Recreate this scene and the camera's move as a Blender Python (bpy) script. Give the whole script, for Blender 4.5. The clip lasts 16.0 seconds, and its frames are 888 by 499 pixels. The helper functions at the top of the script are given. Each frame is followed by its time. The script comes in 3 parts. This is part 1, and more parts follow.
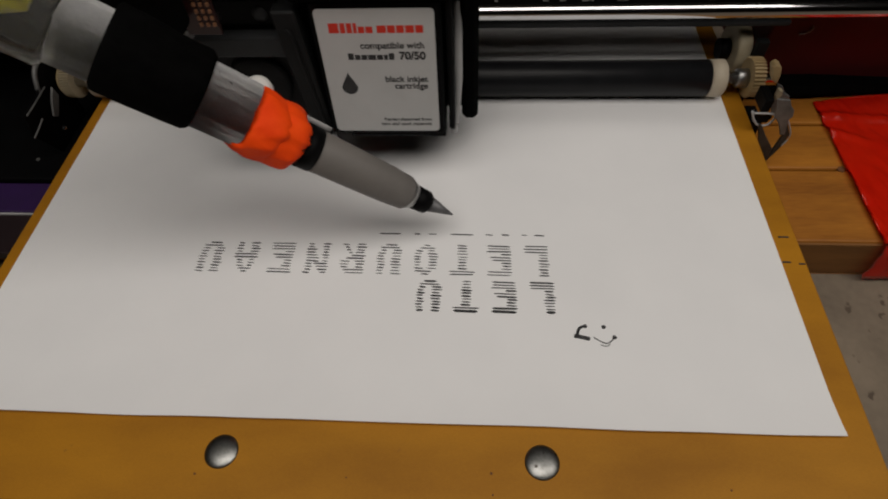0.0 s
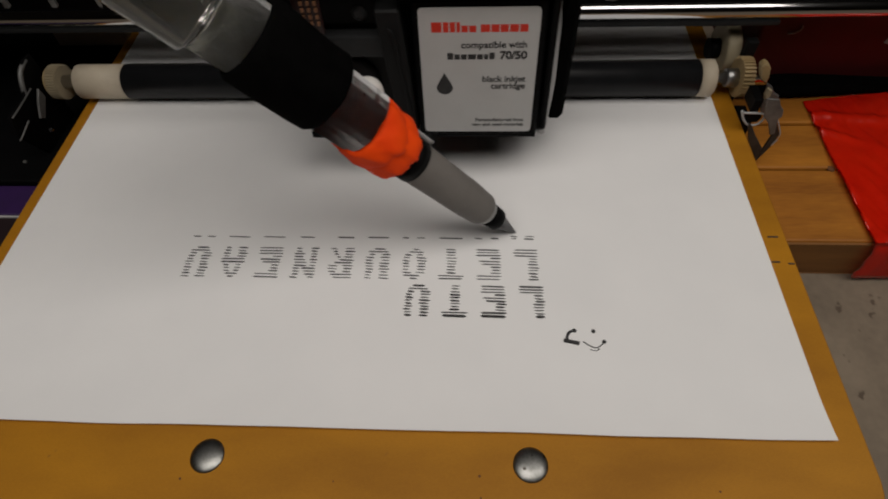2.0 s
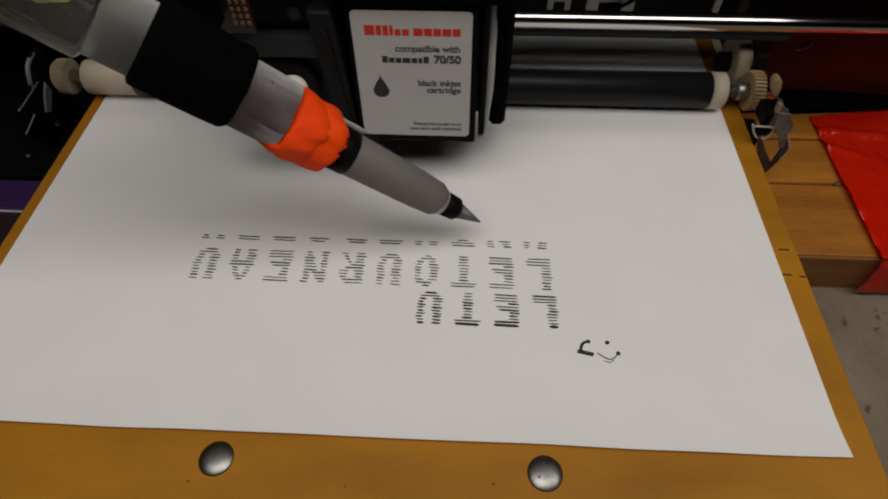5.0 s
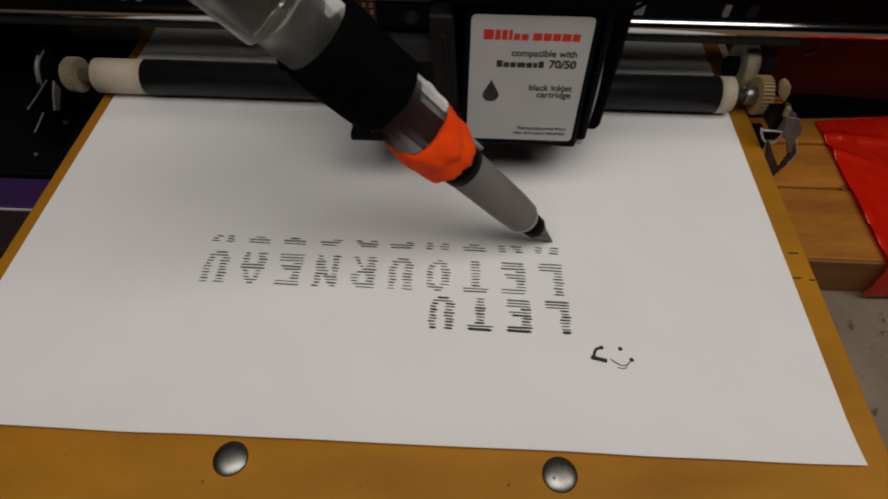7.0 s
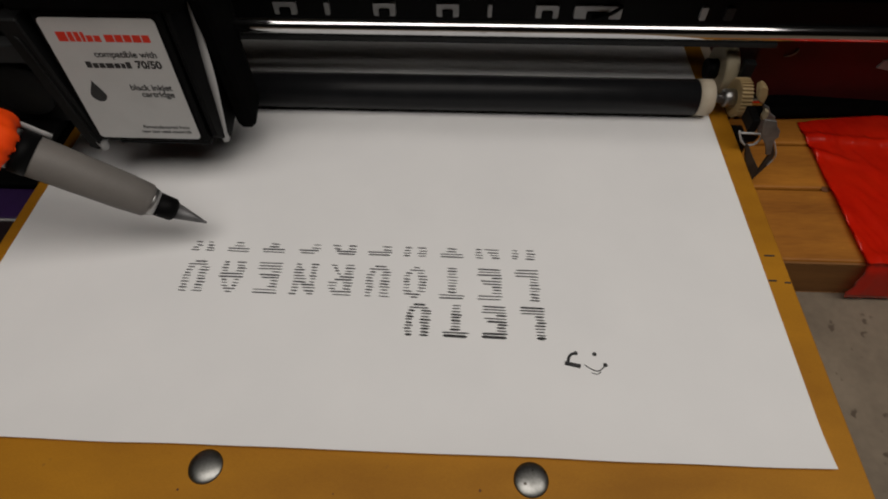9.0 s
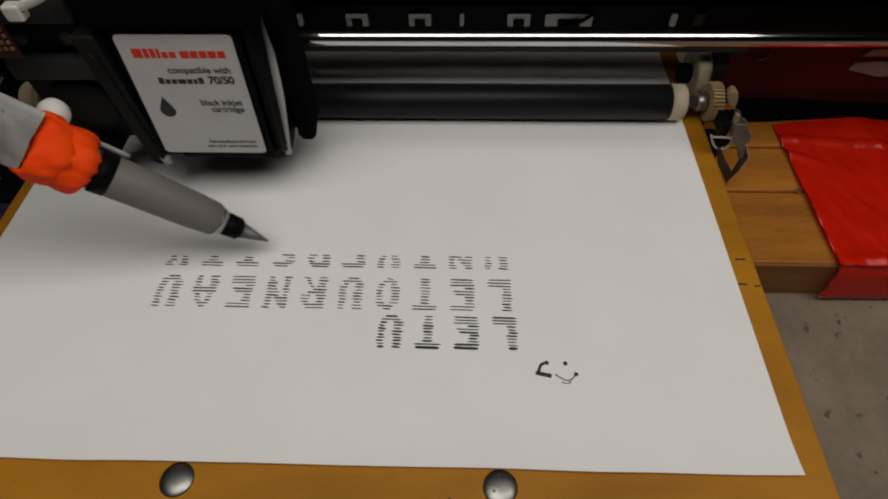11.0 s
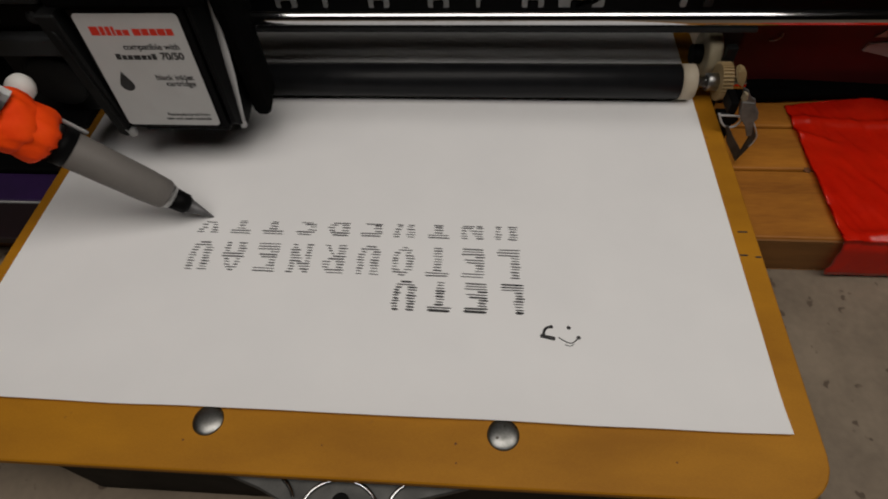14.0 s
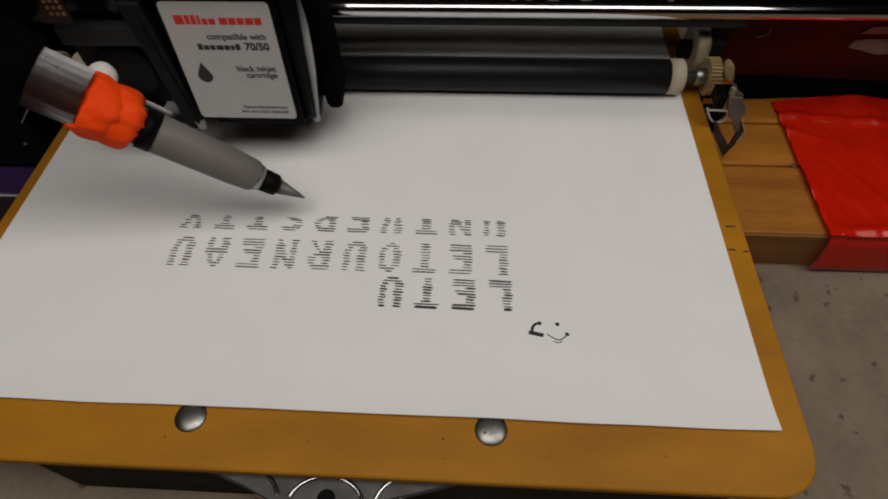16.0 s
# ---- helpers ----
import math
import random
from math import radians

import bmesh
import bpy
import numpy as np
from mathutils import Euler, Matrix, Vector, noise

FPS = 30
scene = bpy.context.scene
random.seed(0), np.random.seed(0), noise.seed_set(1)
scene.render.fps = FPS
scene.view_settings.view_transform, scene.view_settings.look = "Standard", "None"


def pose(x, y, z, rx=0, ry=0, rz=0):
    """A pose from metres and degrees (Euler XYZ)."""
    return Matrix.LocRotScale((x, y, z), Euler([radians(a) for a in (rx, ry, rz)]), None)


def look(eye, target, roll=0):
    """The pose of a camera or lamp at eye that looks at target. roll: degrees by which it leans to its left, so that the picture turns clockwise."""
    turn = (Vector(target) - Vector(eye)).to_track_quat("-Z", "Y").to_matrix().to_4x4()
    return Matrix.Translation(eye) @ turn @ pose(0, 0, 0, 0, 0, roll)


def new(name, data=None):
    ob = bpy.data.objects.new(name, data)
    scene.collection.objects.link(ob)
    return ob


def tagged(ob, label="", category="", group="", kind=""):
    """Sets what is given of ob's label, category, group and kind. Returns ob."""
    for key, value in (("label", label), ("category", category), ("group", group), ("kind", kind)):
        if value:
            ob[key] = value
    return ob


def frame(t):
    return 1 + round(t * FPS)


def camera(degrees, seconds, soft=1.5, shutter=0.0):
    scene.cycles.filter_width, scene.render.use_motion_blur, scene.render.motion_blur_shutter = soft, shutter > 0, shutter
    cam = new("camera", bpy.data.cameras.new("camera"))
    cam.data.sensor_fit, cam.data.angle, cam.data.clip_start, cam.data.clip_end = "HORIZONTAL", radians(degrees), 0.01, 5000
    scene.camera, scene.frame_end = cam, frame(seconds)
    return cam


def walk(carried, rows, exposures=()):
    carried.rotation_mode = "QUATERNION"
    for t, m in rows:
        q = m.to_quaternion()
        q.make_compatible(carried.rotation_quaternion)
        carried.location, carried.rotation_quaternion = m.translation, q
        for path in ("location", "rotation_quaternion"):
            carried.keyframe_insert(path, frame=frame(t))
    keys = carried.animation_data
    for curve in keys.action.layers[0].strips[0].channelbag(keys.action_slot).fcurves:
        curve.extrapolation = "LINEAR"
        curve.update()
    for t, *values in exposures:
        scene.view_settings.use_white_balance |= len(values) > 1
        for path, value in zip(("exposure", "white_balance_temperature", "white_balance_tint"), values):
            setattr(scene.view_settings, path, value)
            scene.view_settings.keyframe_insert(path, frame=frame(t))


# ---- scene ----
cam = camera(76, 16.0, soft=1.9, shutter=0.22)
walk(cam, [
    (0, look((0.0253, -0.0394, 0.1310), (0.0138, 0.0772, -0.0310), -3.78)),
    (0.5, look((0.0263, -0.0399, 0.1310), (0.0148, 0.0765, -0.0312), -3.82)),
    (1, look((0.0273, -0.0410, 0.1307), (0.0148, 0.0754, -0.0315), -4.33)),
    (1.5, look((0.0268, -0.0386, 0.1297), (0.0155, 0.0782, -0.0322), -3.77)),
    (2, look((0.0274, -0.0387, 0.1303), (0.0171, 0.0782, -0.0316), -3.55)),
    (2.5, look((0.0280, -0.0388, 0.1296), (0.0189, 0.0796, -0.0313), -2.98)),
    (3, look((0.0288, -0.0364, 0.1296), (0.0210, 0.0817, -0.0317), -2.40)),
    (5.5, look((0.0192, -0.0393, 0.1291), (0.0122, 0.0801, -0.0313), -0.63)),
    (6, look((0.0183, -0.0387, 0.1287), (0.0113, 0.0807, -0.0316), -0.56)),
    (6.5, look((0.0173, -0.0385, 0.1291), (0.0112, 0.0808, -0.0313), -0.23)),
    (7, look((0.0164, -0.0395, 0.1295), (0.0112, 0.0802, -0.0306), 0.22)),
    (7.5, look((0.0224, -0.0379, 0.1312), (0.0160, 0.0825, -0.0284), -0.57)),
    (8, look((0.0205, -0.0360, 0.1297), (0.0142, 0.0837, -0.0304), -0.59)),
    (8.5, look((0.0203, -0.0369, 0.1302), (0.0147, 0.0830, -0.0298), -0.29)),
    (9, look((0.0238, -0.0383, 0.1315), (0.0174, 0.0812, -0.0287), -0.85)),
    (11.5, look((0.0326, -0.0371, 0.1334), (0.0269, 0.0832, -0.0263), -1.58)),
    (12, look((0.0359, -0.0385, 0.1343), (0.0296, 0.0818, -0.0253), -1.97)),
    (12.5, look((0.0391, -0.0385, 0.1372), (0.0307, 0.0805, -0.0233), -3.23)),
    (13, look((0.0384, -0.0390, 0.1379), (0.0271, 0.0792, -0.0231), -4.02)),
    (13.5, look((0.0335, -0.0444, 0.1370), (0.0200, 0.0714, -0.0256), -4.12)),
    (14, look((0.0345, -0.0481, 0.1369), (0.0207, 0.0692, -0.0246), -3.84)),
    (14.5, look((0.0332, -0.0465, 0.1342), (0.0225, 0.0710, -0.0274), -2.59)),
    (15, look((0.0338, -0.0475, 0.1355), (0.0233, 0.0692, -0.0266), -2.30)),
    (15.5, look((0.0332, -0.0471, 0.1355), (0.0244, 0.0699, -0.0265), -1.91)),
    (16, look((0.0347, -0.0481, 0.1348), (0.0249, 0.0689, -0.0271), -2.22)),
])

# ---- light: a dim workshop with one strip light hung over the bench ----
world = bpy.data.worlds.new("room_air")
scene.world = world
world.use_nodes = True
world.node_tree.nodes["Background"].inputs[0].default_value = (0.9, 0.95, 1.0, 1)
world.node_tree.nodes["Background"].inputs[1].default_value = 0.02
scene.view_settings.exposure = 0.0
lamp = bpy.data.lights.new("strip_lamp", "AREA")
lamp.shape, lamp.size, lamp.size_y, lamp.energy, lamp.color = "RECTANGLE", 0.92, 0.32, 3.0, (1.0, 0.935, 0.865)
lamp_ob = new("strip_lamp", lamp)
lamp_ob.matrix_world = look((0.12, -0.09, 0.58), (0.10, 0.03, 0.0))

# ---- materials ----


def mat(name, c1, c2=None, rough=0.5, metal=0.0, scale=300.0, fine=2500.0, bump=0.1, stretch=(1, 1, 1), spots=None, rough2=None,
        transmission=0.0, coat=0.0, spec=0.5, spot_scale=600.0, spot_at=0.66):
    """A surface with colour variation at two scales, fine relief and uneven gloss."""
    m = bpy.data.materials.new(name)
    m.use_nodes = True
    nt = m.node_tree
    b = nt.nodes["Principled BSDF"]
    co = nt.nodes.new("ShaderNodeTexCoord")
    mp = nt.nodes.new("ShaderNodeMapping")
    mp.inputs["Scale"].default_value = stretch
    nt.links.new(co.outputs["Object"], mp.inputs["Vector"])
    n1 = nt.nodes.new("ShaderNodeTexNoise")
    n1.inputs["Scale"].default_value, n1.inputs["Detail"].default_value = scale, 5
    n2 = nt.nodes.new("ShaderNodeTexNoise")
    n2.inputs["Scale"].default_value, n2.inputs["Detail"].default_value = fine, 3
    for n in (n1, n2):
        nt.links.new(mp.outputs["Vector"], n.inputs["Vector"])
    add = nt.nodes.new("ShaderNodeMath")
    add.operation = "MULTIPLY_ADD"
    add.inputs[1].default_value = 0.35
    nt.links.new(n2.outputs["Fac"], add.inputs[0])
    nt.links.new(n1.outputs["Fac"], add.inputs[2])
    ramp = nt.nodes.new("ShaderNodeValToRGB")
    c2 = c2 or tuple(v * 0.8 for v in c1)
    ramp.color_ramp.elements[0].position, ramp.color_ramp.elements[1].position = 0.45, 0.9
    ramp.color_ramp.elements[0].color, ramp.color_ramp.elements[1].color = (*c1, 1), (*c2, 1)
    nt.links.new(add.outputs[0], ramp.inputs["Fac"])
    colour = ramp.outputs["Color"]
    if spots:
        n3 = nt.nodes.new("ShaderNodeTexNoise")
        n3.inputs["Scale"].default_value, n3.inputs["Detail"].default_value = spot_scale, 2
        nt.links.new(co.outputs["Object"], n3.inputs["Vector"])
        r3 = nt.nodes.new("ShaderNodeValToRGB")
        r3.color_ramp.elements[0].position, r3.color_ramp.elements[1].position = spot_at, spot_at + 0.05
        nt.links.new(n3.outputs["Fac"], r3.inputs["Fac"])
        mix = nt.nodes.new("ShaderNodeMix")
        mix.data_type = "RGBA"
        nt.links.new(r3.outputs["Color"], mix.inputs["Factor"])
        nt.links.new(colour, mix.inputs["A"])
        mix.inputs["B"].default_value = (*spots, 1)
        colour = mix.outputs["Result"]
    nt.links.new(colour, b.inputs["Base Color"])
    rr = nt.nodes.new("ShaderNodeMapRange")
    rr.inputs["To Min"].default_value, rr.inputs["To Max"].default_value = rough, rough2 if rough2 is not None else min(1, rough + 0.15)
    nt.links.new(n1.outputs["Fac"], rr.inputs["Value"])
    nt.links.new(rr.outputs["Result"], b.inputs["Roughness"])
    b.inputs["Metallic"].default_value = metal
    b.inputs["Transmission Weight"].default_value = transmission
    b.inputs["Coat Weight"].default_value = coat
    b.inputs["Specular IOR Level"].default_value = spec
    if bump:
        bp = nt.nodes.new("ShaderNodeBump")
        bp.inputs["Strength"].default_value, bp.inputs["Distance"].default_value = bump, 0.0004
        nt.links.new(add.outputs[0], bp.inputs["Height"])
        nt.links.new(bp.outputs["Normal"], b.inputs["Normal"])
    return m


M = {
    "paper": mat("paper", (0.845, 0.845, 0.85), (0.805, 0.807, 0.815), 0.75, scale=40, fine=3000, bump=0.04),
    "ink": mat("ink", (0.012, 0.012, 0.014), (0.03, 0.03, 0.03), 0.6, bump=0),
    "faint": mat("faint_ink", (0.012, 0.012, 0.014), (0.05, 0.05, 0.055), 0.7, scale=900, bump=0),
    "hardboard": mat("hardboard", (0.44, 0.190, 0.007), (0.30, 0.122, 0.005), 0.5, spec=0.25, scale=22, fine=1800, bump=0.05, stretch=(1, 3, 1), spots=(0.20, 0.085, 0.02), spot_scale=170, spot_at=0.73),
    "hardboard_edge": mat("hardboard_edge", (0.14, 0.055, 0.018), rough=0.8),
    "wood": mat("pine", (0.46, 0.18, 0.020), (0.24, 0.083, 0.009), 0.5, scale=55, fine=700, bump=0.25, stretch=(0.25, 1.6, 1.6), spec=0.3, spots=(0.18, 0.07, 0.012), spot_scale=45, spot_at=0.70),
    "wood_front": mat("pine_front", (0.25, 0.105, 0.022), (0.16, 0.066, 0.014), 0.7, scale=80, fine=900, bump=0.3, stretch=(0.3, 1, 2)),
    "tape": mat("red_tape", (0.95, 0.030, 0.006), (0.85, 0.018, 0.004), 0.14, scale=60, fine=500, bump=0.2, coat=0.6),
    "floor": mat("grey_floor", (0.225, 0.178, 0.128), (0.14, 0.11, 0.08), 0.8, scale=45, fine=420, bump=0.5, spots=(0.09, 0.065, 0.045), spot_scale=190, spot_at=0.66),
    "rubber": mat("roller_rubber", (0.007, 0.0074, 0.0085), (0.011, 0.0115, 0.013), 0.32, scale=120, fine=1400, bump=0.2, spec=0.2, rough2=0.44),
    "cream": mat("cream_plastic", (0.58, 0.51, 0.40), (0.48, 0.41, 0.31), 0.5, scale=150, bump=0.04),
    "gear": mat("tan_gear_plastic", (0.42, 0.31, 0.15), (0.32, 0.22, 0.1), 0.5, scale=200, bump=0.05),
    "chrome": mat("polished_steel", (0.66, 0.66, 0.67), (0.56, 0.56, 0.57), 0.07, 1.0, scale=50, bump=0.0, rough2=0.13),
    "steel": mat("dull_steel", (0.45, 0.45, 0.44), (0.30, 0.30, 0.30), 0.32, 1.0, scale=200, bump=0.1),
    "rivet": mat("tarnished_rivet", (0.32, 0.32, 0.31), (0.14, 0.14, 0.13), 0.28, 1.0, scale=240, fine=1600, bump=0.12, rough2=0.45, spots=(0.08, 0.07, 0.06), spot_scale=500, spot_at=0.66),
    "zinc": mat("grey_bracket_steel", (0.11, 0.11, 0.105), (0.06, 0.06, 0.058), 0.45, 0.7, scale=180, bump=0.1),
    "alu": mat("scratched_aluminium", (0.80, 0.80, 0.80), (0.62, 0.62, 0.63), 0.30, 0.1, scale=160, fine=1500, bump=0.3, stretch=(1, 1, 1), rough2=0.55, spots=(0.05, 0.05, 0.05), spot_scale=420, spot_at=0.70),
    "black": mat("black_plastic", (0.0026, 0.0026, 0.0028), (0.004, 0.004, 0.0044), 0.42, scale=100, bump=0.06, spec=0.06),
    "matte": mat("black_foam_tape", (0.0015, 0.0015, 0.0015), (0.003, 0.003, 0.003), 0.9, scale=300, bump=0.2, spec=0.03),
    "charcoal": mat("charcoal_plastic", (0.0085, 0.0088, 0.009), (0.006, 0.0062, 0.0065), 0.5, scale=110, bump=0.08, spec=0.15),
    "slate": mat("slate_plastic", (0.028, 0.029, 0.030), (0.020, 0.021, 0.022), 0.5, scale=90, bump=0.06, spec=0.2),
    "label": mat("label_paper", (0.50, 0.50, 0.495), (0.46, 0.46, 0.455), 0.45, scale=120, bump=0.02),
    "white": mat("white_plastic", (0.74, 0.73, 0.70), (0.66, 0.65, 0.62), 0.45, scale=120, bump=0.05),
    "brand": mat("red_print", (0.62, 0.03, 0.012), (0.55, 0.025, 0.01), 0.5, bump=0),
    "orange": mat("orange_cloth_tape", (1.0, 0.080, 0.001), (0.92, 0.055, 0.001), 0.65, scale=180, fine=1200, bump=0.2, spec=0.2),
    "grip": mat("grey_rubber_grip", (0.170, 0.157, 0.145), (0.140, 0.130, 0.121), 0.55, scale=140, bump=0.06),
    "cone": mat("brushed_nib_metal", (0.19, 0.19, 0.195), (0.13, 0.13, 0.135), 0.5, 0.7, scale=300, bump=0.04),
    "board_red": mat("dark_red_circuit_board", (0.020, 0.0022, 0.0016), (0.013, 0.0015, 0.0012), 0.4, scale=200, bump=0.05),
    "copper": mat("orange_contacts", (0.30, 0.14, 0.07), (0.20, 0.09, 0.04), 0.5, 0.3, scale=300, bump=0.05),
    "box_red": mat("dark_red_paint", (0.10, 0.005, 0.004), (0.07, 0.0035, 0.003), 0.55, scale=40, bump=0.08),
    "maroon": mat("maroon_card", (0.012, 0.003, 0.005), (0.008, 0.002, 0.003), 0.5, scale=90, bump=0.05),
    "purple": mat("purple_card", (0.030, 0.006, 0.075), (0.020, 0.004, 0.05), 0.5, scale=90, bump=0.05),
    "tan": mat("tan_card", (0.30, 0.235, 0.17), (0.24, 0.185, 0.135), 0.7, scale=80, bump=0.1),
    "grey": mat("light_grey_plastic", (0.45, 0.45, 0.45), (0.36, 0.36, 0.36), 0.5, scale=120, bump=0.05),
    "dull": mat("dull_grey_steel", (0.24, 0.24, 0.235), (0.10, 0.10, 0.098), 0.4, 0.5, scale=180, bump=0.1),
    "idler": mat("yellowed_plastic", (0.40, 0.34, 0.23), (0.30, 0.25, 0.16), 0.5, scale=150, bump=0.05),
    "wall": mat("wall_paint", (0.22, 0.21, 0.20), (0.18, 0.17, 0.165), 0.85, scale=4, fine=60, bump=0.1),
    "ceiling": mat("ceiling_paint", (0.7, 0.69, 0.66), (0.63, 0.62, 0.6), 0.9, scale=4, fine=60, bump=0.1),
}


def clear_tube():
    m = bpy.data.materials.new("clear_acrylic")
    m.use_nodes = True
    b = m.node_tree.nodes["Principled BSDF"]
    b.inputs["Base Color"].default_value = (0.88, 0.88, 0.83, 1)
    b.inputs["Roughness"].default_value = 0.04
    b.inputs["Transmission Weight"].default_value = 0.95
    b.inputs["IOR"].default_value = 1.18
    return m


M["clear"] = clear_tube()
M["yellow"] = mat("yellow_green_fluid", (0.60, 0.52, 0.012), (0.34, 0.34, 0.012), 0.2, scale=120, bump=0.05)

# ---- mesh helpers ----


def thing(name, label, category, m=None, group="", kind=""):
    ob = new(name)
    ob.empty_display_size = 0.01
    ob.matrix_basis = m or Matrix()
    return tagged(ob, label, category, group, kind)


def finish(bm, name, material):
    bmesh.ops.recalc_face_normals(bm, faces=bm.faces)
    me = bpy.data.meshes.new(name)
    bm.to_mesh(me)
    bm.free()
    me.materials.append(material)
    return me


def part(name, bm, material, parent, label="", m=None):
    """Links a bmesh as one mesh object under a thing or a part."""
    ob = new(name, finish(bm, name, material))
    ob.parent = parent
    if m is not None:
        ob.matrix_basis = m
    return tagged(ob, label)


def solo(name, bm, material, label, category, group="", kind=""):
    return tagged(new(name, finish(bm, name, material)), label, category, group, kind)


def box(x0, x1, y0, y1, z0, z1, bevel=0.0004, seg=2, bm=None):
    bm = bm or bmesh.new()
    v = bmesh.ops.create_cube(bm, size=1)["verts"]
    bmesh.ops.scale(bm, vec=(x1 - x0, y1 - y0, z1 - z0), verts=v)
    bmesh.ops.translate(bm, vec=((x0 + x1) / 2, (y0 + y1) / 2, (z0 + z1) / 2), verts=v)
    if bevel:
        edges = {e for w in v for e in w.link_edges}
        bmesh.ops.bevel(bm, geom=list(edges), offset=bevel, segments=seg, profile=0.5, affect="EDGES")
    return bm


def lathe(p0, way, profile, seg=32, bm=None, wobble=0.0, closed=True):
    """Turns (distance, radius) pairs about the line from p0 along way."""
    bm = bm or bmesh.new()
    q = Vector(way).to_track_quat("Z", "X")
    rings = []
    for k, (d, r) in enumerate(profile):
        ring = []
        for i in range(seg):
            a = 2 * math.pi * i / seg
            rr = r * (1 + wobble * noise.noise((math.cos(a) * 2, math.sin(a) * 2, k * 0.7)))
            ring.append(bm.verts.new(Vector(p0) + q @ Vector((rr * math.cos(a), rr * math.sin(a), d))))
        rings.append(ring)
    for a, b in zip(rings, rings[1:]):
        for i in range(seg):
            f = bm.faces.new((a[i], a[(i + 1) % seg], b[(i + 1) % seg], b[i]))
            f.smooth = True
    if closed:
        bm.faces.new(rings[0][::-1])
        bm.faces.new(rings[-1])
    return bm


def prism(points, axis, lo, hi, bevel=0.0003, bm=None):
    """A plate: a polygon in the plane across axis, drawn out from lo to hi."""
    bm = bm or bmesh.new()
    put = {"x": lambda u, v, w: (w, u, v), "y": lambda u, v, w: (u, w, v), "z": lambda u, v, w: (u, v, w)}[axis]
    a = [bm.verts.new(put(u, v, lo)) for u, v in points]
    b = [bm.verts.new(put(u, v, hi)) for u, v in points]
    n = len(points)
    faces = [bm.faces.new(a), bm.faces.new(b[::-1])]
    faces += [bm.faces.new((a[i], b[i], b[(i + 1) % n], a[(i + 1) % n])) for i in range(n)]
    bmesh.ops.recalc_face_normals(bm, faces=faces)
    if bevel:
        edges = {e for f in faces for e in f.edges}
        bmesh.ops.bevel(bm, geom=list(edges), offset=bevel, segments=1, profile=0.5, affect="EDGES")
    return bm


def rounded(x0, x1, y0, y1, r, n=6):
    pts = []
    for cx, cy, a0 in ((x1 - r, y0 + r, -90), (x1 - r, y1 - r, 0), (x0 + r, y1 - r, 90), (x0 + r, y0 + r, 180)):
        for k in range(n + 1):
            a = radians(a0 + 90 * k / n)
            pts.append((cx + r * math.cos(a), cy + r * math.sin(a)))
    return pts


def cord(points, r, seg=8, bm=None, flat=1.0):
    """A round or flattened cord through points."""
    bm = bm or bmesh.new()
    pts = [Vector(p) for p in points]
    fine = []
    for i in range(len(pts) - 1):
        p0, p1, p2, p3 = pts[max(i - 1, 0)], pts[i], pts[i + 1], pts[min(i + 2, len(pts) - 1)]
        for k in range(6):
            t = k / 6
            fine.append(0.5 * ((2 * p1) + (p2 - p0) * t + (2 * p0 - 5 * p1 + 4 * p2 - p3) * t * t + (3 * p1 - p0 - 3 * p2 + p3) * t ** 3))
    fine.append(pts[-1])
    rings = []
    for i, p in enumerate(fine):
        way = (fine[min(i + 1, len(fine) - 1)] - fine[max(i - 1, 0)]).normalized()
        q = way.to_track_quat("Z", "Y")
        rings.append([bm.verts.new(p + q @ Vector((r * flat * math.cos(2 * math.pi * j / seg), r * math.sin(2 * math.pi * j / seg), 0))) for j in range(seg)])
    for a, b in zip(rings, rings[1:]):
        for j in range(seg):
            f = bm.faces.new((a[j], a[(j + 1) % seg], b[(j + 1) % seg], b[j]))
            f.smooth = True
    bm.faces.new(rings[0][::-1])
    bm.faces.new(rings[-1])
    return bm


def lettering(text, size, material, parent, x, y, z, align="RIGHT", bold=0.0):
    """Words in the built-in font, as a thin mesh in the parent's plane."""
    c = bpy.data.curves.new("lettering", "FONT")
    c.body, c.size, c.align_x, c.extrude, c.offset = text, size, align, 0.00002, bold
    tmp = bpy.data.objects.new("lettering", c)
    me = bpy.data.meshes.new_from_object(tmp)
    bpy.data.objects.remove(tmp)
    me.materials.clear()
    me.materials.append(material)
    ob = new("lettering", me)
    ob.parent = parent
    ob.matrix_basis = pose(x, y, z)
    return ob


# ---- the room ----
solo("floor", box(-1.6, 1.6, -1.4, 1.6, -0.14, -0.0328, 0), M["floor"], "grey speckled concrete floor with dark flecks", "floor", kind="structure")
solo("wall_north", box(-1.6, 1.6, 1.6, 1.7, -0.14, 1.9, 0), M["wall"], "plain dull painted wall", "wall", kind="structure")
solo("wall_south", box(-1.6, 1.6, -1.5, -1.4, -0.14, 1.9, 0), M["wall"], "plain dull painted wall", "wall", kind="structure")
solo("wall_east", box(1.6, 1.7, -1.5, 1.7, -0.14, 1.9, 0), M["wall"], "plain dull painted wall", "wall", kind="structure")
solo("wall_west", box(-1.7, -1.6, -1.5, 1.7, -0.14, 1.9, 0), M["wall"], "plain dull painted wall", "wall", kind="structure")
solo("ceiling", box(-1.7, 1.7, -1.5, 1.7, 1.9, 2.0, 0), M["ceiling"], "plain pale painted ceiling", "ceiling", kind="structure")

# ---- wooden base planks under the board ----


def plank(y0, y1, z0, z1, x0=-0.19, x1=0.235):
    t = thing("wooden_plank", "worn varnished pine plank of the base frame", "plank", group="base planks")
    part("plank_body", box(x0, x1, y0, y1, z0, z1, 0.0008), M["wood"], t)
    return t


